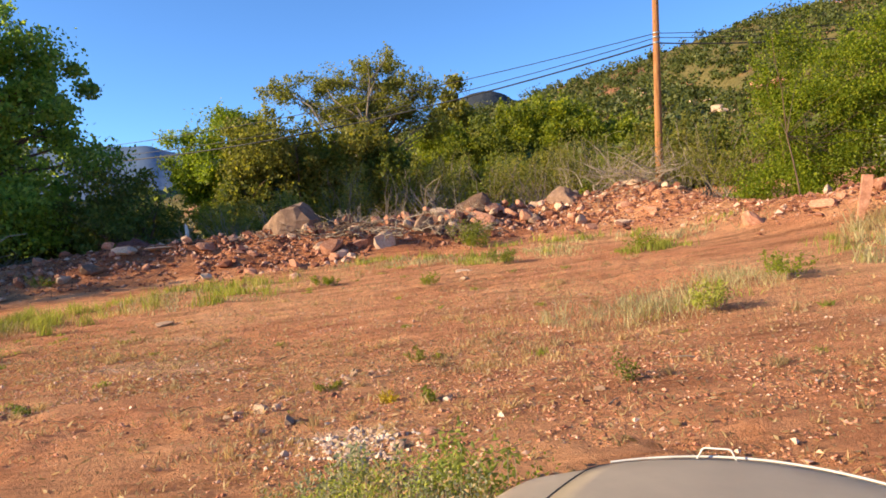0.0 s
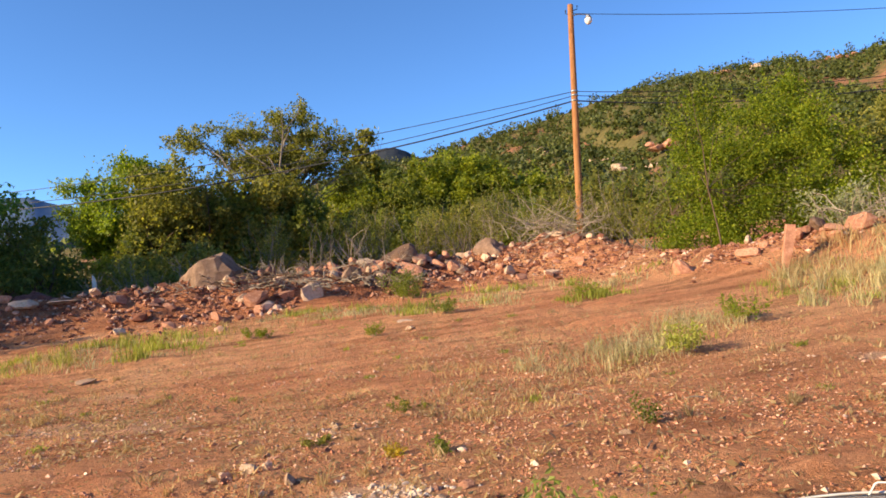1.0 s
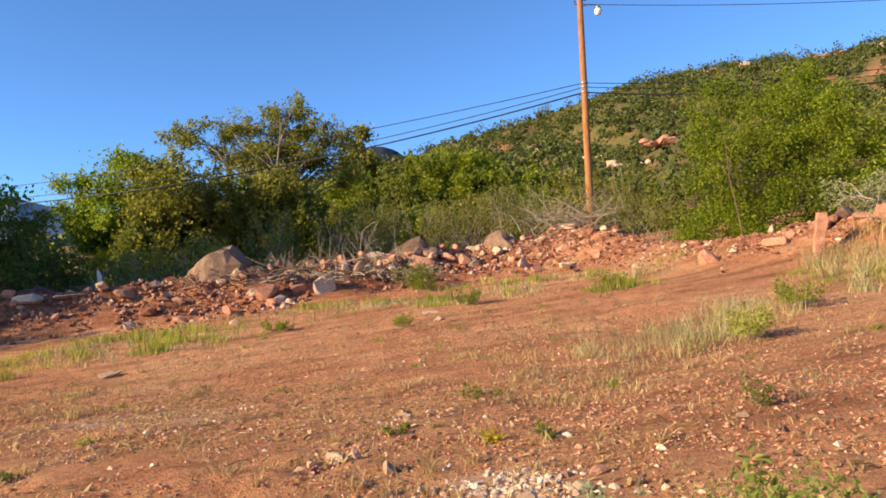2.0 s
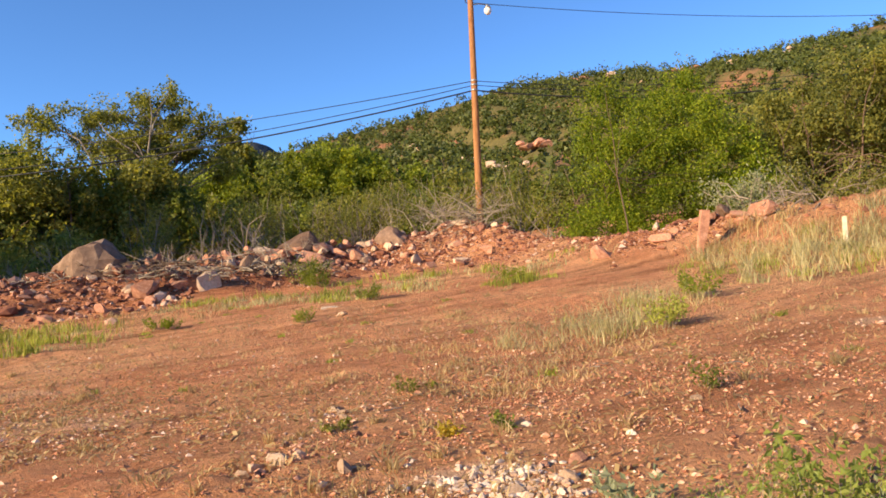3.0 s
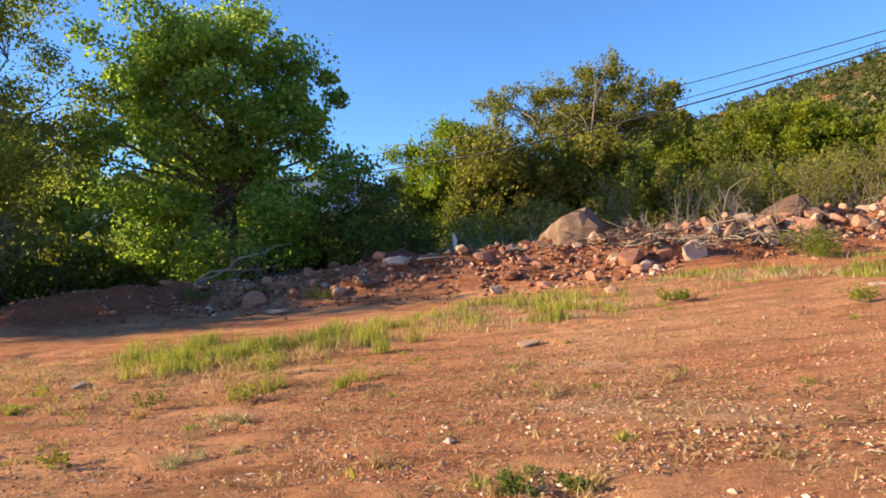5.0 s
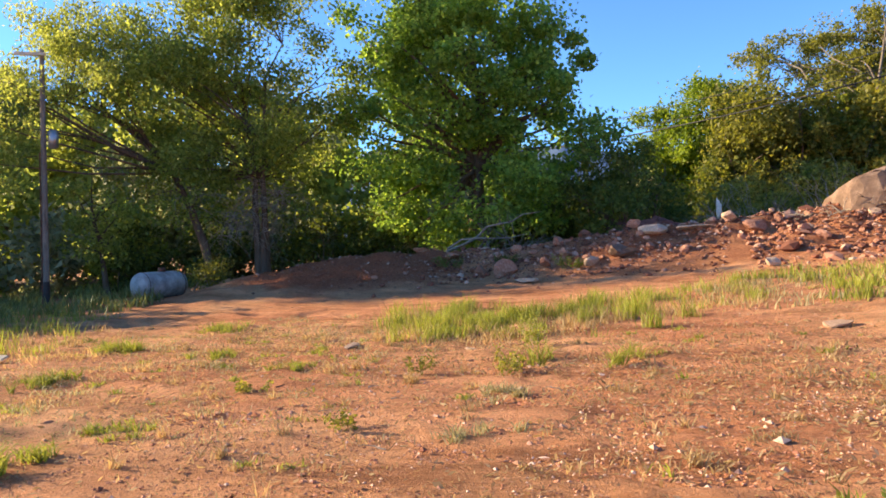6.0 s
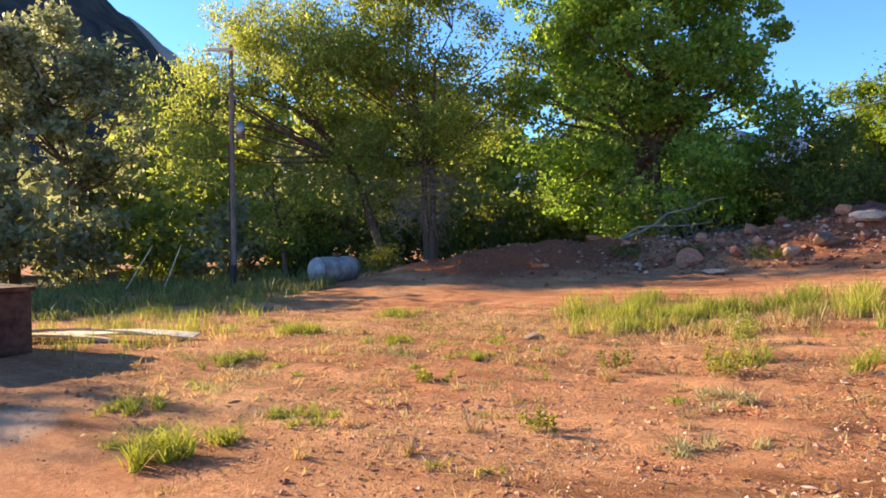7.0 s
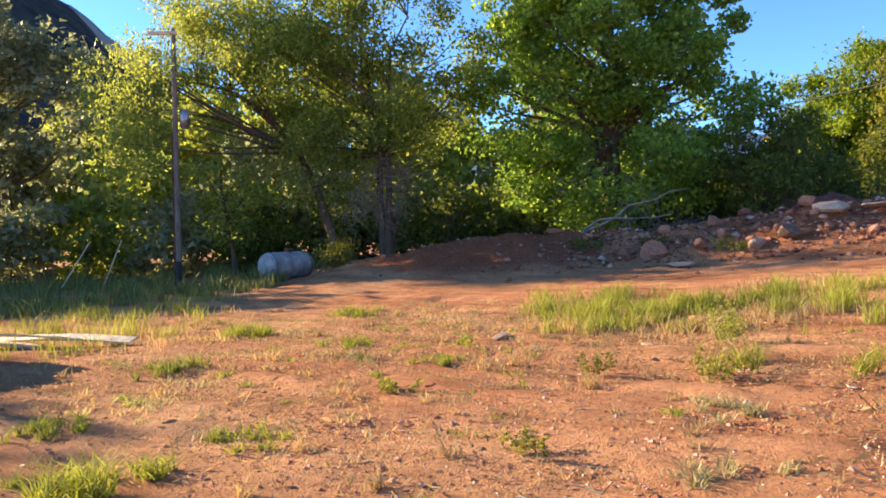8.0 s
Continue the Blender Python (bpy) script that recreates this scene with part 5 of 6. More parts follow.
for k, (x, y, rad, h, n, leaf, label) in enumerate((
        (3.2, 3.15, 0.35, 0.34, 900, L_WILLOW, "low olive-green weed patch on dirt"), (2.9, 3.4, 0.35, 0.26, 800, L_GREY, "low grey-green weed patch on dirt"), (3.65, 3.25, 0.3, 0.4, 800, L_WILLOW, "low olive-green weed patch on dirt"),
        (2.6, 3.1, 0.35, 0.2, 500, GRASS_DRY, "low half-dry weed patch on dirt"), (3.95, 3.0, 0.25, 0.34, 500, L_OLIVE, "low olive weed patch on dirt"),
        (3.45, 2.55, 0.32, 0.50, 1500, L_WILLOW, "tall straggling olive-green weed"), (3.8, 2.75, 0.28, 0.42, 1000, L_GREY, "tall grey-green weed with thin stems"), (3.12, 2.7, 0.32, 0.36, 1300, L_OLIVE, "tall straggling olive-green weed"),
        (3.95, 2.35, 0.3, 0.52, 1000, GRASS_DRY, "half-dry straggling weed with seed heads"), (2.85, 2.95, 0.35, 0.3, 700, L_GREY, "tall grey-green weed with thin stems"), (3.5, 3.05, 0.4, 0.32, 700, GRASS_DRY, "half-dry brown weed with seed heads"),
        (4.1, 2.95, 0.1, 0.6, 240, L_OAK, "single tall green weed stalk"), (1.78, 5.72, 0.10, 0.09, 70, YELLOW, "small yellow-flowered weed on dirt"), (2.2, 5.77, 0.10, 0.12, 120, L_BUSH, "small dark green weed on dirt"),
        (-2.17, 14.75, 0.28, 0.3, 500, L_OAK, "small green bush on bare dirt"), (1.99, 18.63, 0.5, 0.4, 700, L_OAK, "small green bush at the foot of the bank"), (-5.85, 15.9, 0.5, 0.22, 600, L_OAK, "low green weed mat on dirt"),
        (-1.55, 17.85, 0.45, 0.4, 700, L_BUSH, "small green bush at the foot of the bank"), (-4.7, 22.9, 0.9, 0.9, 1500, L_BUSH, "green bush growing in front of the rubble"), (-4.2, 22.4, 0.5, 0.5, 900, L_OAK, "green bush growing in front of the rubble"),
        (4.25, 10.3, 0.4, 0.42, 700, GRASS_GREEN, "yellow-green weed among bunchgrass"), (-9.3, 5.7, 0.25, 0.22, 300, L_OLIVE, "low olive weed on dirt"), (-8.2, 6.3, 0.3, 0.3, 320, L_OLIVE, "low olive weed on dirt"),
        (-9.4, 7.8, 0.3, 0.5, 500, GRASS_GREEN, "upright yellow-green weed on dirt"), (-9.8, 3.6, 0.3, 0.15, 260, L_OLIVE, "low olive weed on dirt"), (-7.2, 3.6, 0.2, 0.2, 200, L_OLIVE, "low olive weed on dirt"),
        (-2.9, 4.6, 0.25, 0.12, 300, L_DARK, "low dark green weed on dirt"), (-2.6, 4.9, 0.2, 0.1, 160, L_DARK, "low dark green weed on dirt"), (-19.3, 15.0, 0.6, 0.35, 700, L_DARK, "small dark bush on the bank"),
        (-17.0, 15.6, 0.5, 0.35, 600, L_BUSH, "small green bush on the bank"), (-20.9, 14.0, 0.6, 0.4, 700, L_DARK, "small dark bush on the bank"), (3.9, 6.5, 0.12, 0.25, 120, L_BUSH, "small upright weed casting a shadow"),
        (1.2, 7.7, 0.25, 0.12, 200, L_OLIVE, "low olive weed on gravelly dirt"), (5.3, 12.8, 0.5, 0.4, 700, L_OAK, "small green bush by the bunchgrass"), (0.7, 6.3, 0.2, 0.1, 160, L_OLIVE, "low olive weed on gravelly dirt"))):
    leafy_weed("weed", x, y, rad, h, n, leaf, label, 700 + k, (0.03 + 0.05 * min(1, rad)) if y > 3.2 or x < 0 else 0.026)


def grass_tuft(x, y, rad, h, n, material, label, seed):
    r = np.random.default_rng(seed)
    thing = root("grass_tuft", (x, y, gz(x, y)), label, "grass tuft", "grass tufts on the yard")
    hearts = np.array([x, y]) + r.normal(size=(max(2, n // 24), 2)) * rad * 0.5
    xy = hearts[r.integers(len(hearts), size=n)] + r.normal(scale=0.03, size=(n, 2))
    tagged(link("blade_mass", mesh_np("blade_mass", *blades(xy, h, 0.0065, r, 0.85), material), thing), kind="stuff")
    return thing


for k, (x, y, rad, h, n, m, label) in enumerate((
        (-8.05, 0.68, 0.28, 0.30, 300, GRASS_GREEN, "bright yellow-green grass tuft on dirt"), (-8.3, 1.15, 0.2, 0.18, 130, GRASS_GREEN, "bright yellow-green grass tuft on dirt"),
        (-8.5, 0.8, 0.3, 0.13, 130, GRASS_GREEN, "low yellow-green grass tuft on dirt"), (-8.9, 1.9, 0.35, 0.10, 260, GRASS_GREEN, "low yellow-green grass tuft on dirt"),
        (-10.3, 0.45, 0.35, 0.14, 300, GRASS_GREEN, "low yellow-green grass tuft on dirt"), (-12.6, 1.6, 0.4, 0.18, 300, GRASS_GREEN, "low yellow-green grass tuft on dirt"),
        (-13.2, 4.2, 0.4, 0.16, 260, GRASS_GREEN, "low yellow-green grass tuft on dirt"), (-15.2, 3.0, 0.5, 0.24, 420, GRASS_GREEN, "yellow-green grass tuft on dirt"),
        (-16.5, 5.2, 0.5, 0.22, 380, GRASS_GREEN, "yellow-green grass tuft on dirt"), (-10.9, 4.6, 0.35, 0.12, 240, GRASS_GREEN, "low yellow-green grass tuft on dirt"),
        (-8.6, 7.0, 0.4, 0.3, 130, GRASS_GREEN, "upright yellow-green grass tuft on dirt"), (-7.6, 7.6, 0.45, 0.26, 120, GRASS_GREEN, "upright yellow-green grass tuft on dirt"),
        (-6.2, 4.3, 0.3, 0.12, 220, GRASS_SAGE, "low straw-coloured grass tuft on dirt"), (-7.3, 5.6, 0.3, 0.14, 240, GRASS_SAGE, "low straw-coloured grass tuft on dirt"))):
    grass_tuft(x, y, rad, h, n, m, label, 900 + k)


# ---------------------------------------------------------------- dead brush
def brush_pile(x, y, w, h, n, seed, label, bark=TWIG, thick=0.018, up=0.5):
    r = np.random.default_rng(seed)
    z = gz(x, y)
    out = []
    for _ in range(n):
        a = np.array([x + r.normal() * w * 0.5, y + r.normal() * 0.5, z + r.uniform(0, h * 0.6)])
        d = unit(r.normal(size=3) * np.array([1, 0.6, up]) + np.array([0, 0, up * 0.6]))
        L = r.uniform(0.4, 1.4) * h * 1.3
        out.append(limb(a, a + d * L, thick * r.uniform(0.5, 1.5), r, 0.1, 5, 4))
        for _ in range(3):
            b = a + d * L * r.uniform(0.4, 0.9)
            out.append(limb(b, b + unit(d + r.normal(size=3) * 0.6) * L * 0.4, thick * 0.5, r, 0.1, 4, 3))
    return tagged(new("brush_pile", mesh_np("brush_pile", *joined(out), bark, True)), label, "brush", "dead brush on the bank", kind="stuff")


brush_pile(0.0, 28.9, 2.0, 1.15, 95, 1, "heap of grey dead branches on top of the bank")
brush_pile(-9.9, 21.9, 2.2, 0.5, 40, 8, "bleached sticks lying in the rubble", TWIG, 0.022, 0.15)
brush_pile(-8.2, 22.8, 2.4, 0.5, 44, 9, "bleached sticks lying in the rubble", TWIG, 0.026, 0.15)
brush_pile(-6.0, 24.6, 2.4, 0.5, 40, 10, "bleached sticks lying in the rubble", TWIG, 0.022, 0.2)
brush_pile(-12.6, 20.6, 2.0, 0.4, 30, 12, "thin dead sticks on the dirt bank", TWIG, 0.014, 0.2)
brush_pile(-10.4, 22.2, 2.2, 0.45, 50, 14, "dark rotten sticks and roots in the rubble", BARK, 0.024, 0.2)
brush_pile(-6.6, 24.2, 2.2, 0.5, 50, 15, "dark rotten sticks and roots in the rubble", BARK, 0.026, 0.2)
brush_pile(-7.0, 25.0, 2.6, 0.7, 45, 2, "tangle of dead sticks in the rubble")
brush_pile(-9.0, 23.0, 2.2, 0.6, 45, 3, "tangle of dead sticks in the rubble")
brush_pile(-21.6, 16.6, 1.6, 0.9, 34, 4, "pile of cut branches behind the bank", BARK_PALE, 0.022)
brush_pile(-13.0, 23.6, 1.6, 1.0, 36, 5, "upright dead twigs beside the boulder")
brush_pile(-15.5, 20.6, 2.2, 0.6, 40, 6, "dead twigs on the crest of the bank", BARK_PALE)
brush_pile(9.6, 21.2, 1.2, 0.6, 40, 7, "dead twigs and roots on the bank", TWIG)


def bare_shrub(x, y, h, spread, n, seed, bark, label, leaf=None):
    r = np.random.default_rng(seed)
    z = gz(x, y) - 0.05
    thing = root("bare_shrub", (x, y, z), label, "bush", "bare shrubs behind the bank")
    out, tips = [], []
    for _ in range(n):
        b = np.array([x + r.normal() * spread * 0.15, y + r.normal() * 0.2, z])
        e = np.array([x + r.normal() * spread * 0.5, y + r.normal() * spread * 0.35, z + h * r.uniform(0.6, 1.1)])
        out.append(limb(b, e, 0.028 * r.uniform(0.6, 1.3), r, 0.08, 6, 4))
        for _ in range(5):
            q = b + (e - b) * r.uniform(0.35, 0.95)
            t = q + unit(e - b + r.normal(size=3) * h * 0.35) * h * r.uniform(0.12, 0.35)
            out.append(limb(q, t, 0.012, r, 0.1, 4, 3))
            tips += [t, (q + t) / 2]
    tagged(link("branch_work", mesh_np("branch_work", *joined(out), bark, True), thing), kind="stuff")
    if leaf:
        tips = np.array(tips)
        c = np.repeat(tips, 14, 0) + r.normal(scale=0.2, size=(len(tips) * 14, 3))
        tagged(link("leaf_mass", mesh_np("leaf_mass", *leaf_quads(c, 0.11, r, 0, 0.4), leaf), thing), kind="stuff")
    return thing


for k, (x, y, h, s, n, bark, leaf) in enumerate(((-9.3, 25.6, 2.4, 1.0, 7, BARK_PALE, None), (-6.2, 29.2, 2.6, 1.2, 8, BARK_PALE, L_OLIVE), (-3.2, 30.6, 2.6, 1.2, 8, TWIG, L_OLIVE), (-1.2, 31.2, 1.8, 1.4, 10, TWIG, L_OLIVE),
                                                 (1.8, 30.6, 2.4, 1.6, 10, BARK_PALE, L_OLIVE), (3.4, 28.4, 1.8, 1.4, 9, BARK_PALE, L_OLIVE), (-11.6, 26.0, 2.8, 1.6, 10, BARK_PALE, L_OLIVE), (-14.2, 24.8, 2.2, 1.4, 8, BARK_PALE, L_OLIVE),
                                                 (-15.5, 20.7, 1.4, 0.9, 7, TWIG, None), (-16.6, 24.2, 2.4, 1.6, 9, TWIG, L_OLIVE), (-5.0, 31.0, 2.6, 1.6, 9, BARK_PALE, L_OLIVE), (-8.0, 28.4, 2.6, 1.6, 10, BARK_PALE, L_OLIVE), (-10.2, 29.0, 3.2, 1.8, 10, BARK_PALE, L_BUSH),
                                                 (-13.0, 28.6, 3.2, 1.8, 10, BARK_PALE, L_OLIVE), (9.0, 22.8, 1.3, 1.6, 10, TWIG, L_GREY), (11.2, 22.4, 1.5, 1.8, 12, TWIG, L_OLIVE), (0.2, 33.8, 3.0, 1.8, 9, BARK_PALE, L_BUSH),
                                                 (2.6, 33.6, 3.4, 2.0, 10, BARK_PALE, L_OLIVE), (-2.6, 34.4, 3.2, 2.0, 10, BARK_PALE, L_BUSH), (-6.8, 33.8, 3.4, 2.2, 10, BARK_PALE, L_BUSH), (-10.4, 24.6, 1.3, 1.2, 16, TWIG, None), (-12.8, 24.0, 1.2, 1.2, 14, BARK_PALE, None), (-7.9, 26.6, 1.4, 1.4, 14, TWIG, None),
                                                 (-4.6, 30.2, 1.5, 1.4, 16, BARK_PALE, None), (-0.6, 30.8, 1.5, 1.6, 18, TWIG, None), (-14.6, 22.6, 1.3, 1.2, 14, BARK_PALE, None), (-26.3, 7.6, 0.9, 1.0, 10, TWIG, L_OLIVE), (-4.2, 33.0, 3.4, 1.6, 7, BARK_PALE, L_OLIVE), (-9.0, 31.0, 3.4, 1.6, 7, BARK_PALE, L_OLIVE))):
    bare_shrub(x, y, h, s, n, 300 + k, bark, "thin-stemmed shrub with bare pale twigs" if leaf is None else "twiggy shrub with sparse small leaves", leaf)

# fallen pale branch over the brush behind the bank
fb = np.random.default_rng(9)
fallen = tagged(new("fallen_branch", mesh_np("fallen_branch", *joined([limb((-23.6, 15.6, gz(-23.6, 15.6) + 0.3), (-20.9, 17.9, gz(-21.6, 17.4) + 1.9), 0.07, fb, 0.03, 7, 6),
                limb((-23.2, 15.4, gz(-23.2, 15.4) + 0.2), (-20.6, 17.0, gz(-21, 17) + 1.0), 0.05, fb, 0.03, 6, 6)]), TWIG, True)), "pale fallen branch leaning on the bank", "branch")


# ---------------------------------------------------------------- poles and cables
def wood_pole(name, x, y, top, r0, r1, material, label, lean=(0, 0)):
    z = gz(x, y) - 0.3
    thing = root(name, (x, y, z), label, "utility pole")
    t = np.linspace(0, 1, 14)[:, None]
    p = np.array([x, y, z]) + t * np.array([lean[0], lean[1], top - z])
    V, F = tube(p, r0 + (r1 - r0) * t[:, 0], 16)
    c = len(V)
    V = np.concatenate([V, [p[-1] + (0, 0, 0.03)]])
    cap = np.array([(c - 16 + j, c - 16 + (j + 1) % 16, c, c) for j in range(16)])
    me = bpy.data.meshes.new("shaft")
    me.from_pydata(V.tolist(), [], F.tolist() + [(a, b, d) for a, b, d, _ in cap.tolist()])
    for q in me.polygons:
        q.use_smooth = True
    me.materials.append(material)
    link("shaft", me, thing)
    return thing


PX, PY = 0.49, 31.8
pole = wood_pole("utility_pole", PX, PY, 14.1, 0.175, 0.125, POLE_WOOD, "tall weathered orange-brown wooden utility pole behind the bank")
link("lamp_arm", mesh_np("lamp_arm", *tube([(PX, PY - 0.1, 13.55), (PX + 0.35, PY + 0.1, 13.66), (PX + 0.66, PY + 0.28, 13.66), (PX + 0.72, PY + 0.32, 13.62)], [0.028] * 4, 8), STEEL, True), pole, "thin grey steel lamp arm")
bm = bmesh.new()
bmesh.ops.create_uvsphere(bm, u_segments=16, v_segments=10, radius=0.17)
for v in bm.verts:
    v.co.z *= 1.25 if v.co.z < 0 else 0.8
bmesh.ops.translate(bm, verts=bm.verts, vec=(PX + 0.74, PY + 0.34, 13.42))
lamp = part("lamp_globe", bm, WHITE_GLASS, pole, "white glass globe of the yard lamp", True)
bm = bmesh.new()
bmesh.ops.create_cone(bm, segments=16, radius1=0.15, radius2=0.07, depth=0.16, cap_ends=True)
bmesh.ops.translate(bm, verts=bm.verts, vec=(PX + 0.74, PY + 0.34, 13.6))
part("lamp_cap", bm, STEEL, pole, "grey metal lamp cap", True)
for z in (9.75, 9.98, 10.17):
    bm = bmesh.new()
    bmesh.ops.create_cone(bm, segments=14, radius1=0.165, radius2=0.165, depth=0.07, cap_ends=True)
    bmesh.ops.translate(bm, verts=bm.verts, vec=(PX, PY, z))
    part("clamp_band", bm, STEEL, pole, "metal cable clamp", True)
for dx, z in ((-0.22, 13.72), (0.3, 13.86)):
    link("insulator_pin", mesh_np("insulator_pin", *tube([(PX, PY, z - 0.06), (PX + dx, PY, z), (PX + dx, PY, z + 0.16)], [0.02, 0.02, 0.035], 8), BLACK_TRIM, True), pole, "small dark insulator on a pin")


def cable(z0, az, a, b, length, radius, label):
    s = np.linspace(0, length, 40)
    p = np.stack([PX + s * math.sin(radians(az)), PY + s * math.cos(radians(az)), z0 + a * s + b * s * s], 1)
    ob = tagged(new("overhead_cable", mesh_np("overhead_cable", *tube(p, [radius] * 40, 6), CABLE, True)), label, "cable", "cables on the pole")
    return ob


cable(9.75, -93, -0.189, 0.0030, 70, 0.034, "thick black overhead cable sagging from the pole")
cable(9.98, -92.4, -0.178, 0.0028, 70, 0.018, "thin dark overhead cable sagging from the pole")
cable(10.17, -92.2, -0.128, 0.0017, 70, 0.018, "thin dark overhead cable sagging from the pole")
cable(9.75, 78, -0.114, 0.0070, 24, 0.030, "thick black overhead cable sagging from the pole")
cable(9.98, 78, -0.095, 0.0060, 24, 0.016, "thin dark overhead cable sagging from the pole")
cable(10.17, 78, -0.085, 0.0056, 24, 0.016, "thin dark overhead cable sagging from the pole")
cable(13.70, 78, -0.094, 0.0029, 40, 0.014, "thin single cable from the pole top")

QX, QY = -28.55, 2.87
pole_b = wood_pole("short_utility_pole", QX, QY, 8.05, 0.11, 0.075, POLE_GREY, "grey weathered wooden pole at the edge of the wood", (-0.1, 0.05))
bm = bmesh.new()
bmesh.ops.create_cube(bm, size=1)
bmesh.ops.scale(bm, verts=bm.verts, vec=(0.09, 0.95, 0.11))
bmesh.ops.bevel(bm, geom=bm.edges, offset=0.012, segments=2, affect="EDGES")
bmesh.ops.rotate(bm, verts=bm.verts, matrix=Matrix.Rotation(radians(-22), 3, "Z"))
bmesh.ops.translate(bm, verts=bm.verts, vec=(QX - 0.06, QY - 0.30, 7.86))
part("crossarm", bm, CREAM_WOOD, pole_b, "pale wooden crossarm near the pole top")
bm = bmesh.new()
bmesh.ops.create_cone(bm, segments=18, radius1=0.16, radius2=0.16, depth=0.62, cap_ends=True)
bmesh.ops.bevel(bm, geom=[e for e in bm.edges if len(e.link_faces) == 2 and any(len(f.verts) > 4 for f in e.link_faces)], offset=0.04, segments=2, affect="EDGES")
bmesh.ops.translate(bm, verts=bm.verts, vec=(QX + 0.02, QY + 0.32, 5.05))
part("transformer_can", bm, STEEL, pole_b, "pale grey transformer can on the pole", True)
link("base_band", mesh_np("base_band", *tube([(QX, QY, gz(QX, QY) - 0.1), (QX, QY, gz(QX, QY) + 0.85)], [0.11, 0.107], 14), BLACK_TRIM, True), pole_b, "dark base of the pole")
link("conduit", mesh_np("conduit", *tube([(QX + 0.02, QY - 0.12, gz(QX, QY)), (QX - 0.04, QY - 0.09, 4.6)], [0.022, 0.022], 8), RUST, True), pole_b, "rusty conduit strapped to the pole")
for ax, ay, label in ((-29.4, 0.5, "pale plastic guard on a slanting guy wire"), (-29.7, -0.8, "pale plastic guard on a slanting guy wire")):
    a, b = np.array([ax, ay, gz(ax, ay)]), np.array([QX - 0.08, QY + 0.05, 5.6])
    guy = root("guy_wire", tuple(a), label, "guy wire", "guy wires of the grey pole")
    link("wire", mesh_np("wire", *tube([a, b], [0.004, 0.004], 5), CABLE, True), guy)
    link("guard", mesh_np("guard", *tube([a + (b - a) * 0.03, a + (b - a) * 0.27], [0.018, 0.018], 8), CREAM_WOOD, True), guy, "pale plastic wire guard")

# ---------------------------------------------------------------- the tank
tank = new("storage_tank")
tank.matrix_basis = pose(-26.6, 6.05, gz(-26.6, 6.05) + 0.44, 0, 0, 118)
tagged(tank, "old blue-grey steel tank lying on its side", "tank")
bm = bmesh.new()
prof = [(-0.98, 0.0), (-0.97, 0.15), (-0.92, 0.30), (-0.84, 0.40), (-0.74, 0.45), (-0.3, 0.455), (0.3, 0.455), (0.74, 0.45), (0.84, 0.40), (0.92, 0.30), (0.97, 0.15), (0.98, 0.0)]
rings = []
for px, pr in prof:
    rings.append([bm.verts.new((px, max(pr, 0.004) * math.cos(a), max(pr, 0.004) * math.sin(a))) for a in np.linspace(0, 2 * math.pi, 28, endpoint=False)])
for a, b in zip(rings, rings[1:]):
    for j in range(28):
        bm.faces.new((a[j], b[j], b[(j + 1) % 28], a[(j + 1) % 28]))
body = part("shell", bm, TANK_PAINT, None, "", True)
body.parent = tank
for px in (-0.72, 0.72):
    seam = new("weld_seam", mesh_np("weld_seam", *tube([(px, 0.455 * math.cos(a), 0.455 * math.sin(a)) for a in np.linspace(0, 2 * math.pi, 29)], [0.012] * 29, 5), RUST, True))
    seam.parent = tank
for px in (-0.5, 0.5):
    bm = bmesh.new()
    bmesh.ops.create_cube(bm, size=1)
    bmesh.ops.scale(bm, verts=bm.verts, vec=(0.08, 0.5, 0.22))
    bmesh.ops.bevel(bm, geom=bm.edges, offset=0.01, segments=1, affect="EDGES")
    bmesh.ops.translate(bm, verts=bm.verts, vec=(px, 0, -0.42))
    foot = part("saddle_foot", bm, RUST, None)
    foot.parent = tank
bm = bmesh.new()
bmesh.ops.create_cone(bm, segments=16, radius1=0.13, radius2=0.12, depth=0.16, cap_ends=True)
bmesh.ops.translate(bm, verts=bm.verts, vec=(0.1, 0, 0.5))
valve = part("valve_cover", bm, RUST, None, "", True)
valve.parent = tank

# ---------------------------------------------------------------- rusty bin, sheet, boards
bin_ = new("rusty_bin")
bin_.matrix_basis = pose(-15.9, -2.65, gz(-15.9, -2.65), 0, 0, 30) @ Matrix.Diagonal((1, 1, 0.82, 1))
tagged(bin_, "rusty dark steel bin standing on the dirt", "bin")


def box_part(name, size, at, material, parent, label="", bevel=0.012):
    bm = bmesh.new()
    bmesh.ops.create_cube(bm, size=1)
    bmesh.ops.scale(bm, verts=bm.verts, vec=size)
    bmesh.ops.bevel(bm, geom=bm.edges, offset=bevel, segments=2, affect="EDGES")
    bmesh.ops.translate(bm, verts=bm.verts, vec=at)
    ob = part(name, bm, material, None, label)
    ob.parent = parent
    return ob


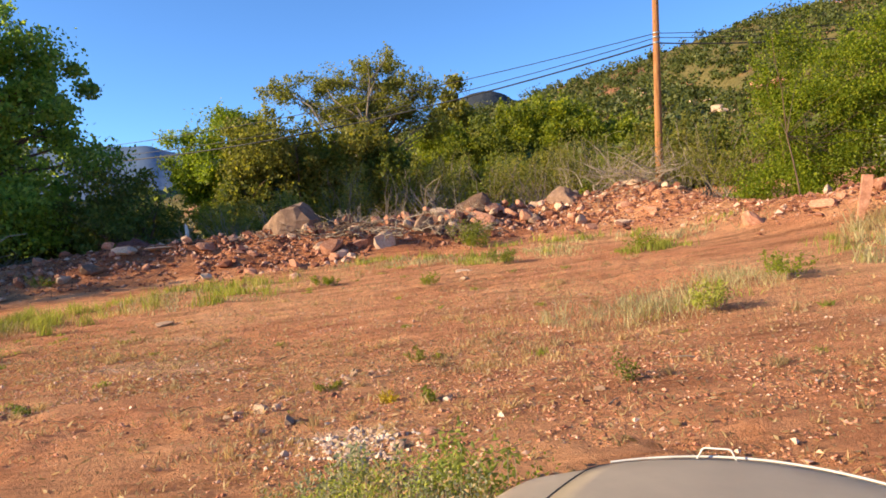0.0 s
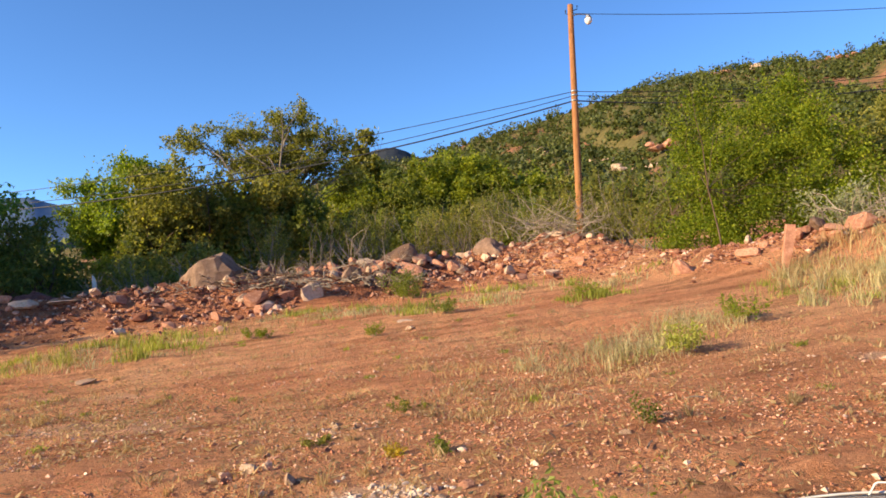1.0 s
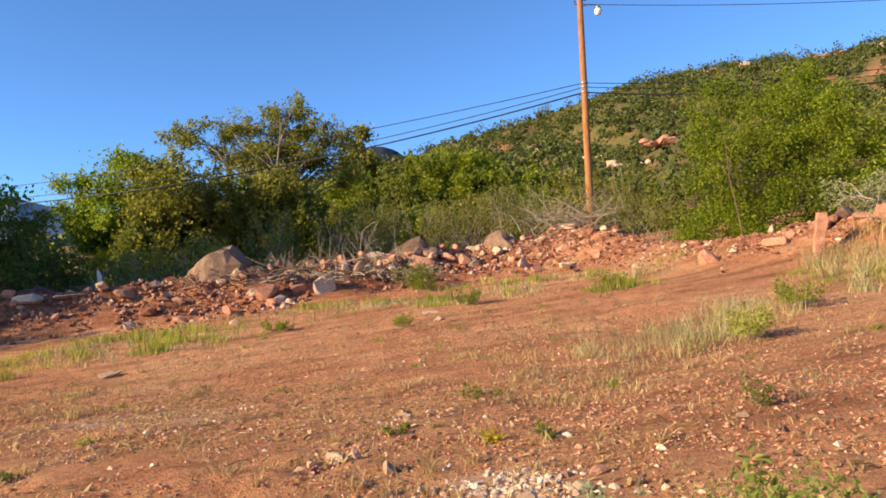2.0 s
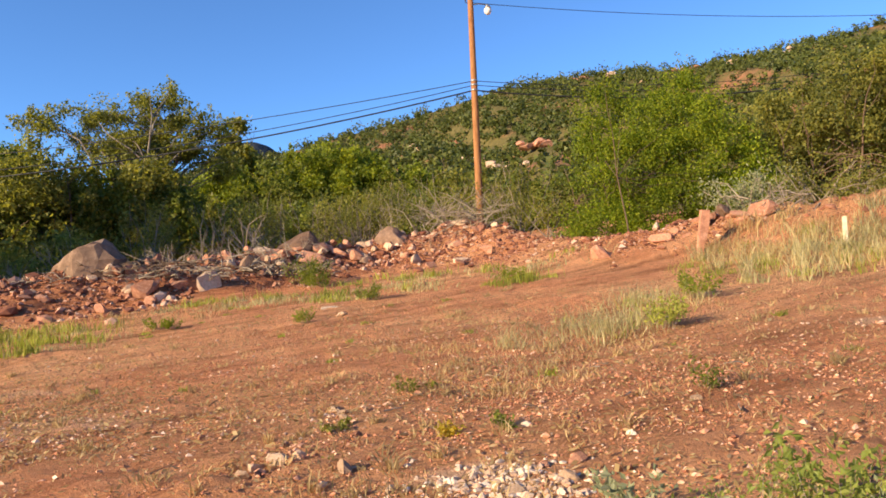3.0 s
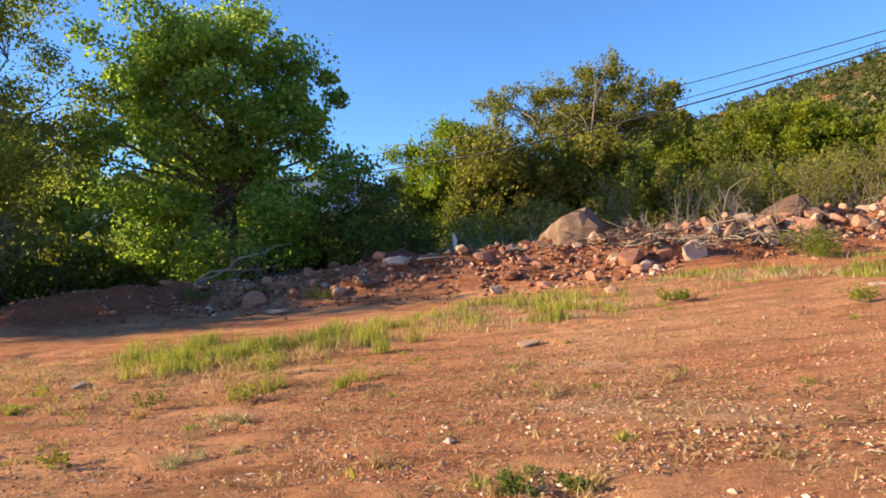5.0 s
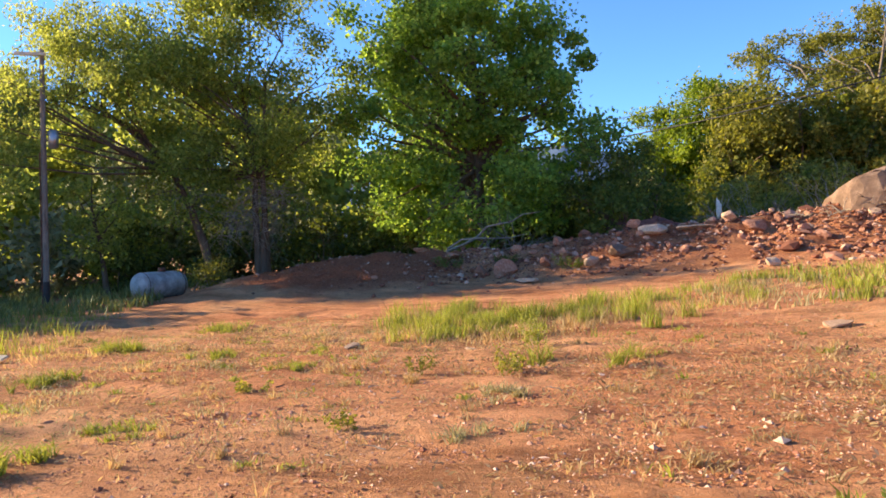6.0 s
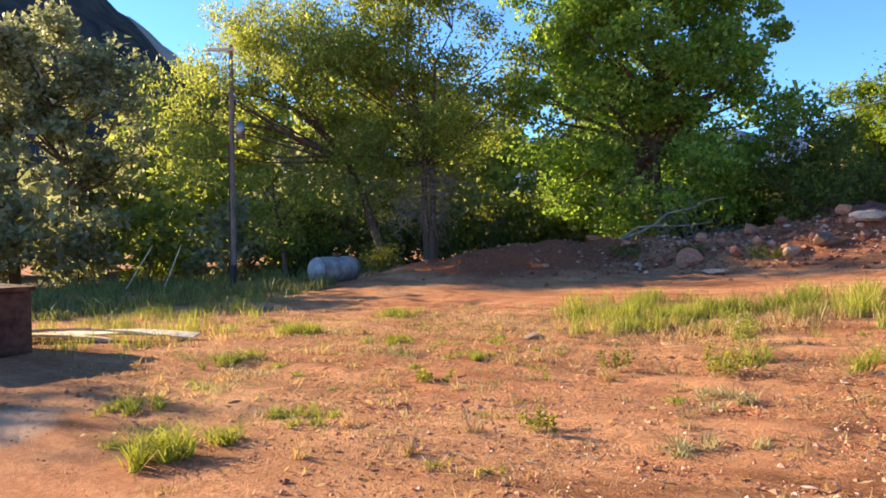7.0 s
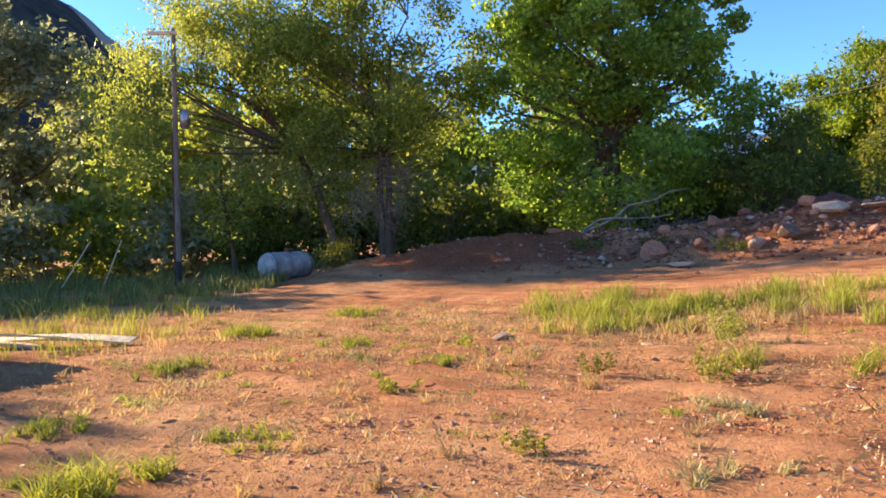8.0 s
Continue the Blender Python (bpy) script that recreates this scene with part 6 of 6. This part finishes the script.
for name, size, at in (("side_panel", (0.05, 2.0, 1.3), (0.78, 0, 0.70)), ("side_panel", (0.05, 2.0, 1.3), (-0.78, 0, 0.70)), ("end_panel", (1.5, 0.05, 1.3), (0, 0.97, 0.70)), ("end_panel", (1.5, 0.05, 1.3), (0, -0.97, 0.70)),
                       ("floor_panel", (1.5, 1.9, 0.05), (0, 0, 0.09)), ("rim", (1.70, 0.09, 0.09), (0, 1.02, 1.37)), ("rim", (1.70, 0.09, 0.09), (0, -1.02, 1.37)), ("rim", (0.09, 1.94, 0.09), (0.82, 0, 1.37)),
                       ("rim", (0.09, 1.94, 0.09), (-0.82, 0, 1.37)), ("rib", (0.06, 0.08, 1.2), (0.83, 0.45, 0.68)), ("rib", (0.06, 0.08, 1.2), (0.83, -0.45, 0.68)), ("skid", (0.1, 2.0, 0.08), (0.6, 0, 0.04)), ("skid", (0.1, 2.0, 0.08), (-0.6, 0, 0.04)),
                       ("lid", (1.5, 1.9, 0.03), (0, 0, 1.36))):
    box_part(name, size, at, RUST, bin_)
sh = np.random.default_rng(3)
u, v = np.meshgrid(np.linspace(-0.5, 0.5, 12), np.linspace(-0.4, 0.4, 10))
zz = 0.16 + 0.12 * np.sin(u * 9 + v * 4) * np.cos(v * 8) + 0.03 * sh.normal(size=u.shape)
i = (np.arange(9)[:, None] * 12 + np.arange(11)[None]).ravel()
sheet = tagged(new("crumpled_sheet", mesh_np("crumpled_sheet", np.column_stack([u.ravel(), v.ravel(), zz.ravel()]), np.stack([i, i + 1, i + 13, i + 12], 1), WHITE_PAINT, True)),
               "crumpled white plastic sheet on top of the bin", "sheet")
sheet.matrix_basis = pose(-15.75, -2.5, gz(-15.9, -2.65) + 1.12, 0, 0, 20)
mod = sheet.modifiers.new("thick", "SOLIDIFY")
mod.thickness = 0.01
for k, (a, b, lift, tilt) in enumerate((((-18.3, -2.3), (-15.5, 1.2), 0.13, 18), ((-17.9, -2.6), (-16.0, 0.4), 0.19, -12), ((-17.6, -1.9), (-16.4, -0.2), 0.06, 6))):
    d = np.array(b) - np.array(a)
    L = float(np.hypot(*d))
    mx, my = (a[0] + b[0]) / 2, (a[1] + b[1]) / 2
    board = new("pale_board")
    board.matrix_basis = pose(mx, my, gz(mx, my) + lift, tilt, 0, math.degrees(math.atan2(d[1], d[0])))
    tagged(board, "long weathered cream board lying in the grass", "board", "boards in the grass")
    bm = bmesh.new()
    bmesh.ops.create_cube(bm, size=1)
    bmesh.ops.scale(bm, verts=bm.verts, vec=(L, 0.19, 0.035))
    bmesh.ops.subdivide_edges(bm, edges=[e for e in bm.edges if abs(e.verts[0].co.x - e.verts[1].co.x) > 0.5], cuts=14)
    for v in bm.verts:
        v.co += Vector((0.05 * noise.noise(v.co * 3), 0.018 * noise.noise(v.co * 4 + Vector((k, 0, 0))), 0.05 * math.sin(v.co.x * 1.3 + k) + 0.012 * noise.noise(v.co * 6)))
    part("plank", bm, CREAM_WOOD, None).parent = board

# rusty heap and white bag at the crest of the bank
hv, hf = ICO[3]
hv = hv * (1 + 0.22 * np.sin(hv[:, [1, 2, 0]] * 6 + 1) * np.sin(hv[:, [2, 0, 1]] * 4)) + np.random.default_rng(5).normal(scale=0.035, size=hv.shape)
heap = tagged(new("earth_mound", mesh_np("earth_mound", hv, hf, DARK_RED)), "dark red-brown earth heap behind the bank crest", "heap")
heap.matrix_basis = pose(-17.0, 19.4, gz(-17.0, 19.4) + 0.22, 8, -6, 20) @ Matrix.Diagonal((0.85, 0.7, 0.55, 1))
brush_pile(-17.0, 19.2, 0.9, 0.5, 40, 21, "tangle of dark red-brown dead roots on the heap", DARK_RED, 0.02, 0.35)
bag = tagged(new("white_bag", mesh_np("white_bag", *rock_shape(78, 2, 12, 1.6), WHITE_PAINT)), "small white plastic bag caught on twigs by the bank", "bag")
bag.matrix_basis = pose(-15.5, 20.6, 2.32) @ Matrix.Diagonal((0.14, 0.12, 0.24, 1))


# ---------------------------------------------------------------- car front at the yard's edge
def hood_z(x, y):
    return 0.775 - 0.045 * ((x - 5.15) / 0.8) ** 2 + 0.03 * (3.0 - y) - 0.03 * max(0.0, (y - 2.75) / 0.35) ** 2


def car_front():
    car = root("car_front", (5.15, 2.2, gz(5.15, 2.2)), "faded beige old car front with wire handle on hood", "car")

    def half(y):
        return 0.92 * (1 - 0.16 * max(0.0, (y - 1.6) / 1.5) ** 3)
    ys = np.linspace(1.1, 3.1, 22)

    def skin(u0, u1, name, label, dz=0.0):
        bm = bmesh.new()
        us = np.linspace(u0, u1, 15)
        g = [[bm.verts.new((5.15 + u * half(y), y - 0.28 * u * u * max(0, (y - 1.1) / 2.0) ** 2, hood_z(5.15 + u * half(y), y) + dz)) for u in us] for y in ys]
        for a, b in zip(g, g[1:]):
            for j in range(14):
                bm.faces.new((a[j], a[j + 1], b[j + 1], b[j]))
        bmesh.ops.solidify(bm, geom=bm.faces, thickness=0.02)
        return part(name, bm, HOOD_PAINT, car, label, True)
    skin(-0.78, 0.78, "hood", "faded beige hood panel")
    skin(0.795, 1.06, "fender", "beige fender", -0.012)
    skin(-1.06, -0.795, "fender", "beige fender", -0.012)
    # pale colour of the trim stands in for the highlight along it
    edge = [(5.15 + u * half(3.1), 3.1 - 0.28 * u * u + 0.01, hood_z(5.15 + u * half(3.1), 3.1) + 0.004) for u in np.linspace(-0.78, 0.78, 20)]
    link("front_trim", mesh_np("front_trim", *tube(edge, [0.006] * 20, 6), WHITE_PAINT, True), car, "hood front trim, its highlight put in as pale paint")
    for s in (-1, 1):
        bm = bmesh.new()
        bmesh.ops.create_cube(bm, size=1)
        bmesh.ops.scale(bm, verts=bm.verts, vec=(0.04, 1.7, 0.42))
        bmesh.ops.bevel(bm, geom=bm.edges, offset=0.015, segments=2, affect="EDGES")
        bmesh.ops.translate(bm, verts=bm.verts, vec=(5.15 + s * 0.83, 1.95, 0.40))
        part("side_panel", bm, HOOD_PAINT, car)
        bm = bmesh.new()
        bmesh.ops.create_cone(bm, segments=24, radius1=0.28, radius2=0.28, depth=0.18, cap_ends=True)
        bmesh.ops.rotate(bm, verts=bm.verts, matrix=Matrix.Rotation(radians(90), 3, "Y"))
        bmesh.ops.bevel(bm, geom=bm.edges, offset=0.03, segments=2, affect="EDGES")
        bmesh.ops.translate(bm, verts=bm.verts, vec=(5.15 + s * 0.70, 2.2, gz(5.15 + s * 0.7, 2.2) + 0.25))
        part("tyre", bm, BLACK_TRIM, car, "black tyre", True)
        link("seam", mesh_np("seam", *tube([(5.15 + s * 0.787 * half(y), y - 0.28 * 0.62 * max(0, (y - 1.1) / 2.0) ** 2, hood_z(5.15 + s * 0.787 * half(y), y) - 0.004) for y in ys], [0.007] * 22, 5), BLACK_TRIM), car, "dark hood seam")
    bm = bmesh.new()
    bmesh.ops.create_cube(bm, size=1)
    bmesh.ops.scale(bm, verts=bm.verts, vec=(1.3, 0.06, 0.34))
    bmesh.ops.bevel(bm, geom=bm.edges, offset=0.02, segments=2, affect="EDGES")
    bmesh.ops.translate(bm, verts=bm.verts, vec=(5.15, 2.84, 0.43))
    part("grille_panel", bm, BLACK_TRIM, car, "dark grille panel")
    hz = hood_z(5.0, 3.05)
    link("handle", mesh_np("handle", *tube([(4.91, 3.05, hz - 0.01), (4.935, 3.05, hz + 0.038), (4.945, 3.05, hz + 0.044), (5.045, 3.06, hz + 0.044), (5.055, 3.06, hz + 0.038), (5.08, 3.06, hz - 0.01)], [0.004] * 6, 8), WHITE_PAINT, True), car, "thin pale wire handle")


car_front()


# hanging dead twigs on the elm's lower trunk
def hanging_twigs(x, y, z, n, seed, label):
    r = np.random.default_rng(seed)
    out = []
    for _ in range(n):
        a = np.array([x, y, z]) + r.normal(size=3) * np.array([0.25, 0.7, 0.5])
        e = a + np.array([r.normal() * 0.4, r.normal() * 0.8, -r.uniform(-0.2, 1.5)])
        t = np.linspace(0, 1, 6)[:, None]
        p = a + (e - a) * t + np.array([0, r.normal() * 0.9, 0.7]) * t * (1 - t) * 2
        out.append(tube(p, 0.013 * (1 - 0.6 * t[:, 0]), 3))
    return tagged(new("dead_twigs", mesh_np("dead_twigs", *joined(out), TWIG, True)), label, "twigs", kind="stuff")


hanging_twigs(-29.2, 9.8, 2.6, 90, 5, "pale dead twigs hanging about the elm trunk")
hanging_twigs(-29.2, 11.2, 3.2, 90, 6, "pale dead twigs hanging about the elm trunk")
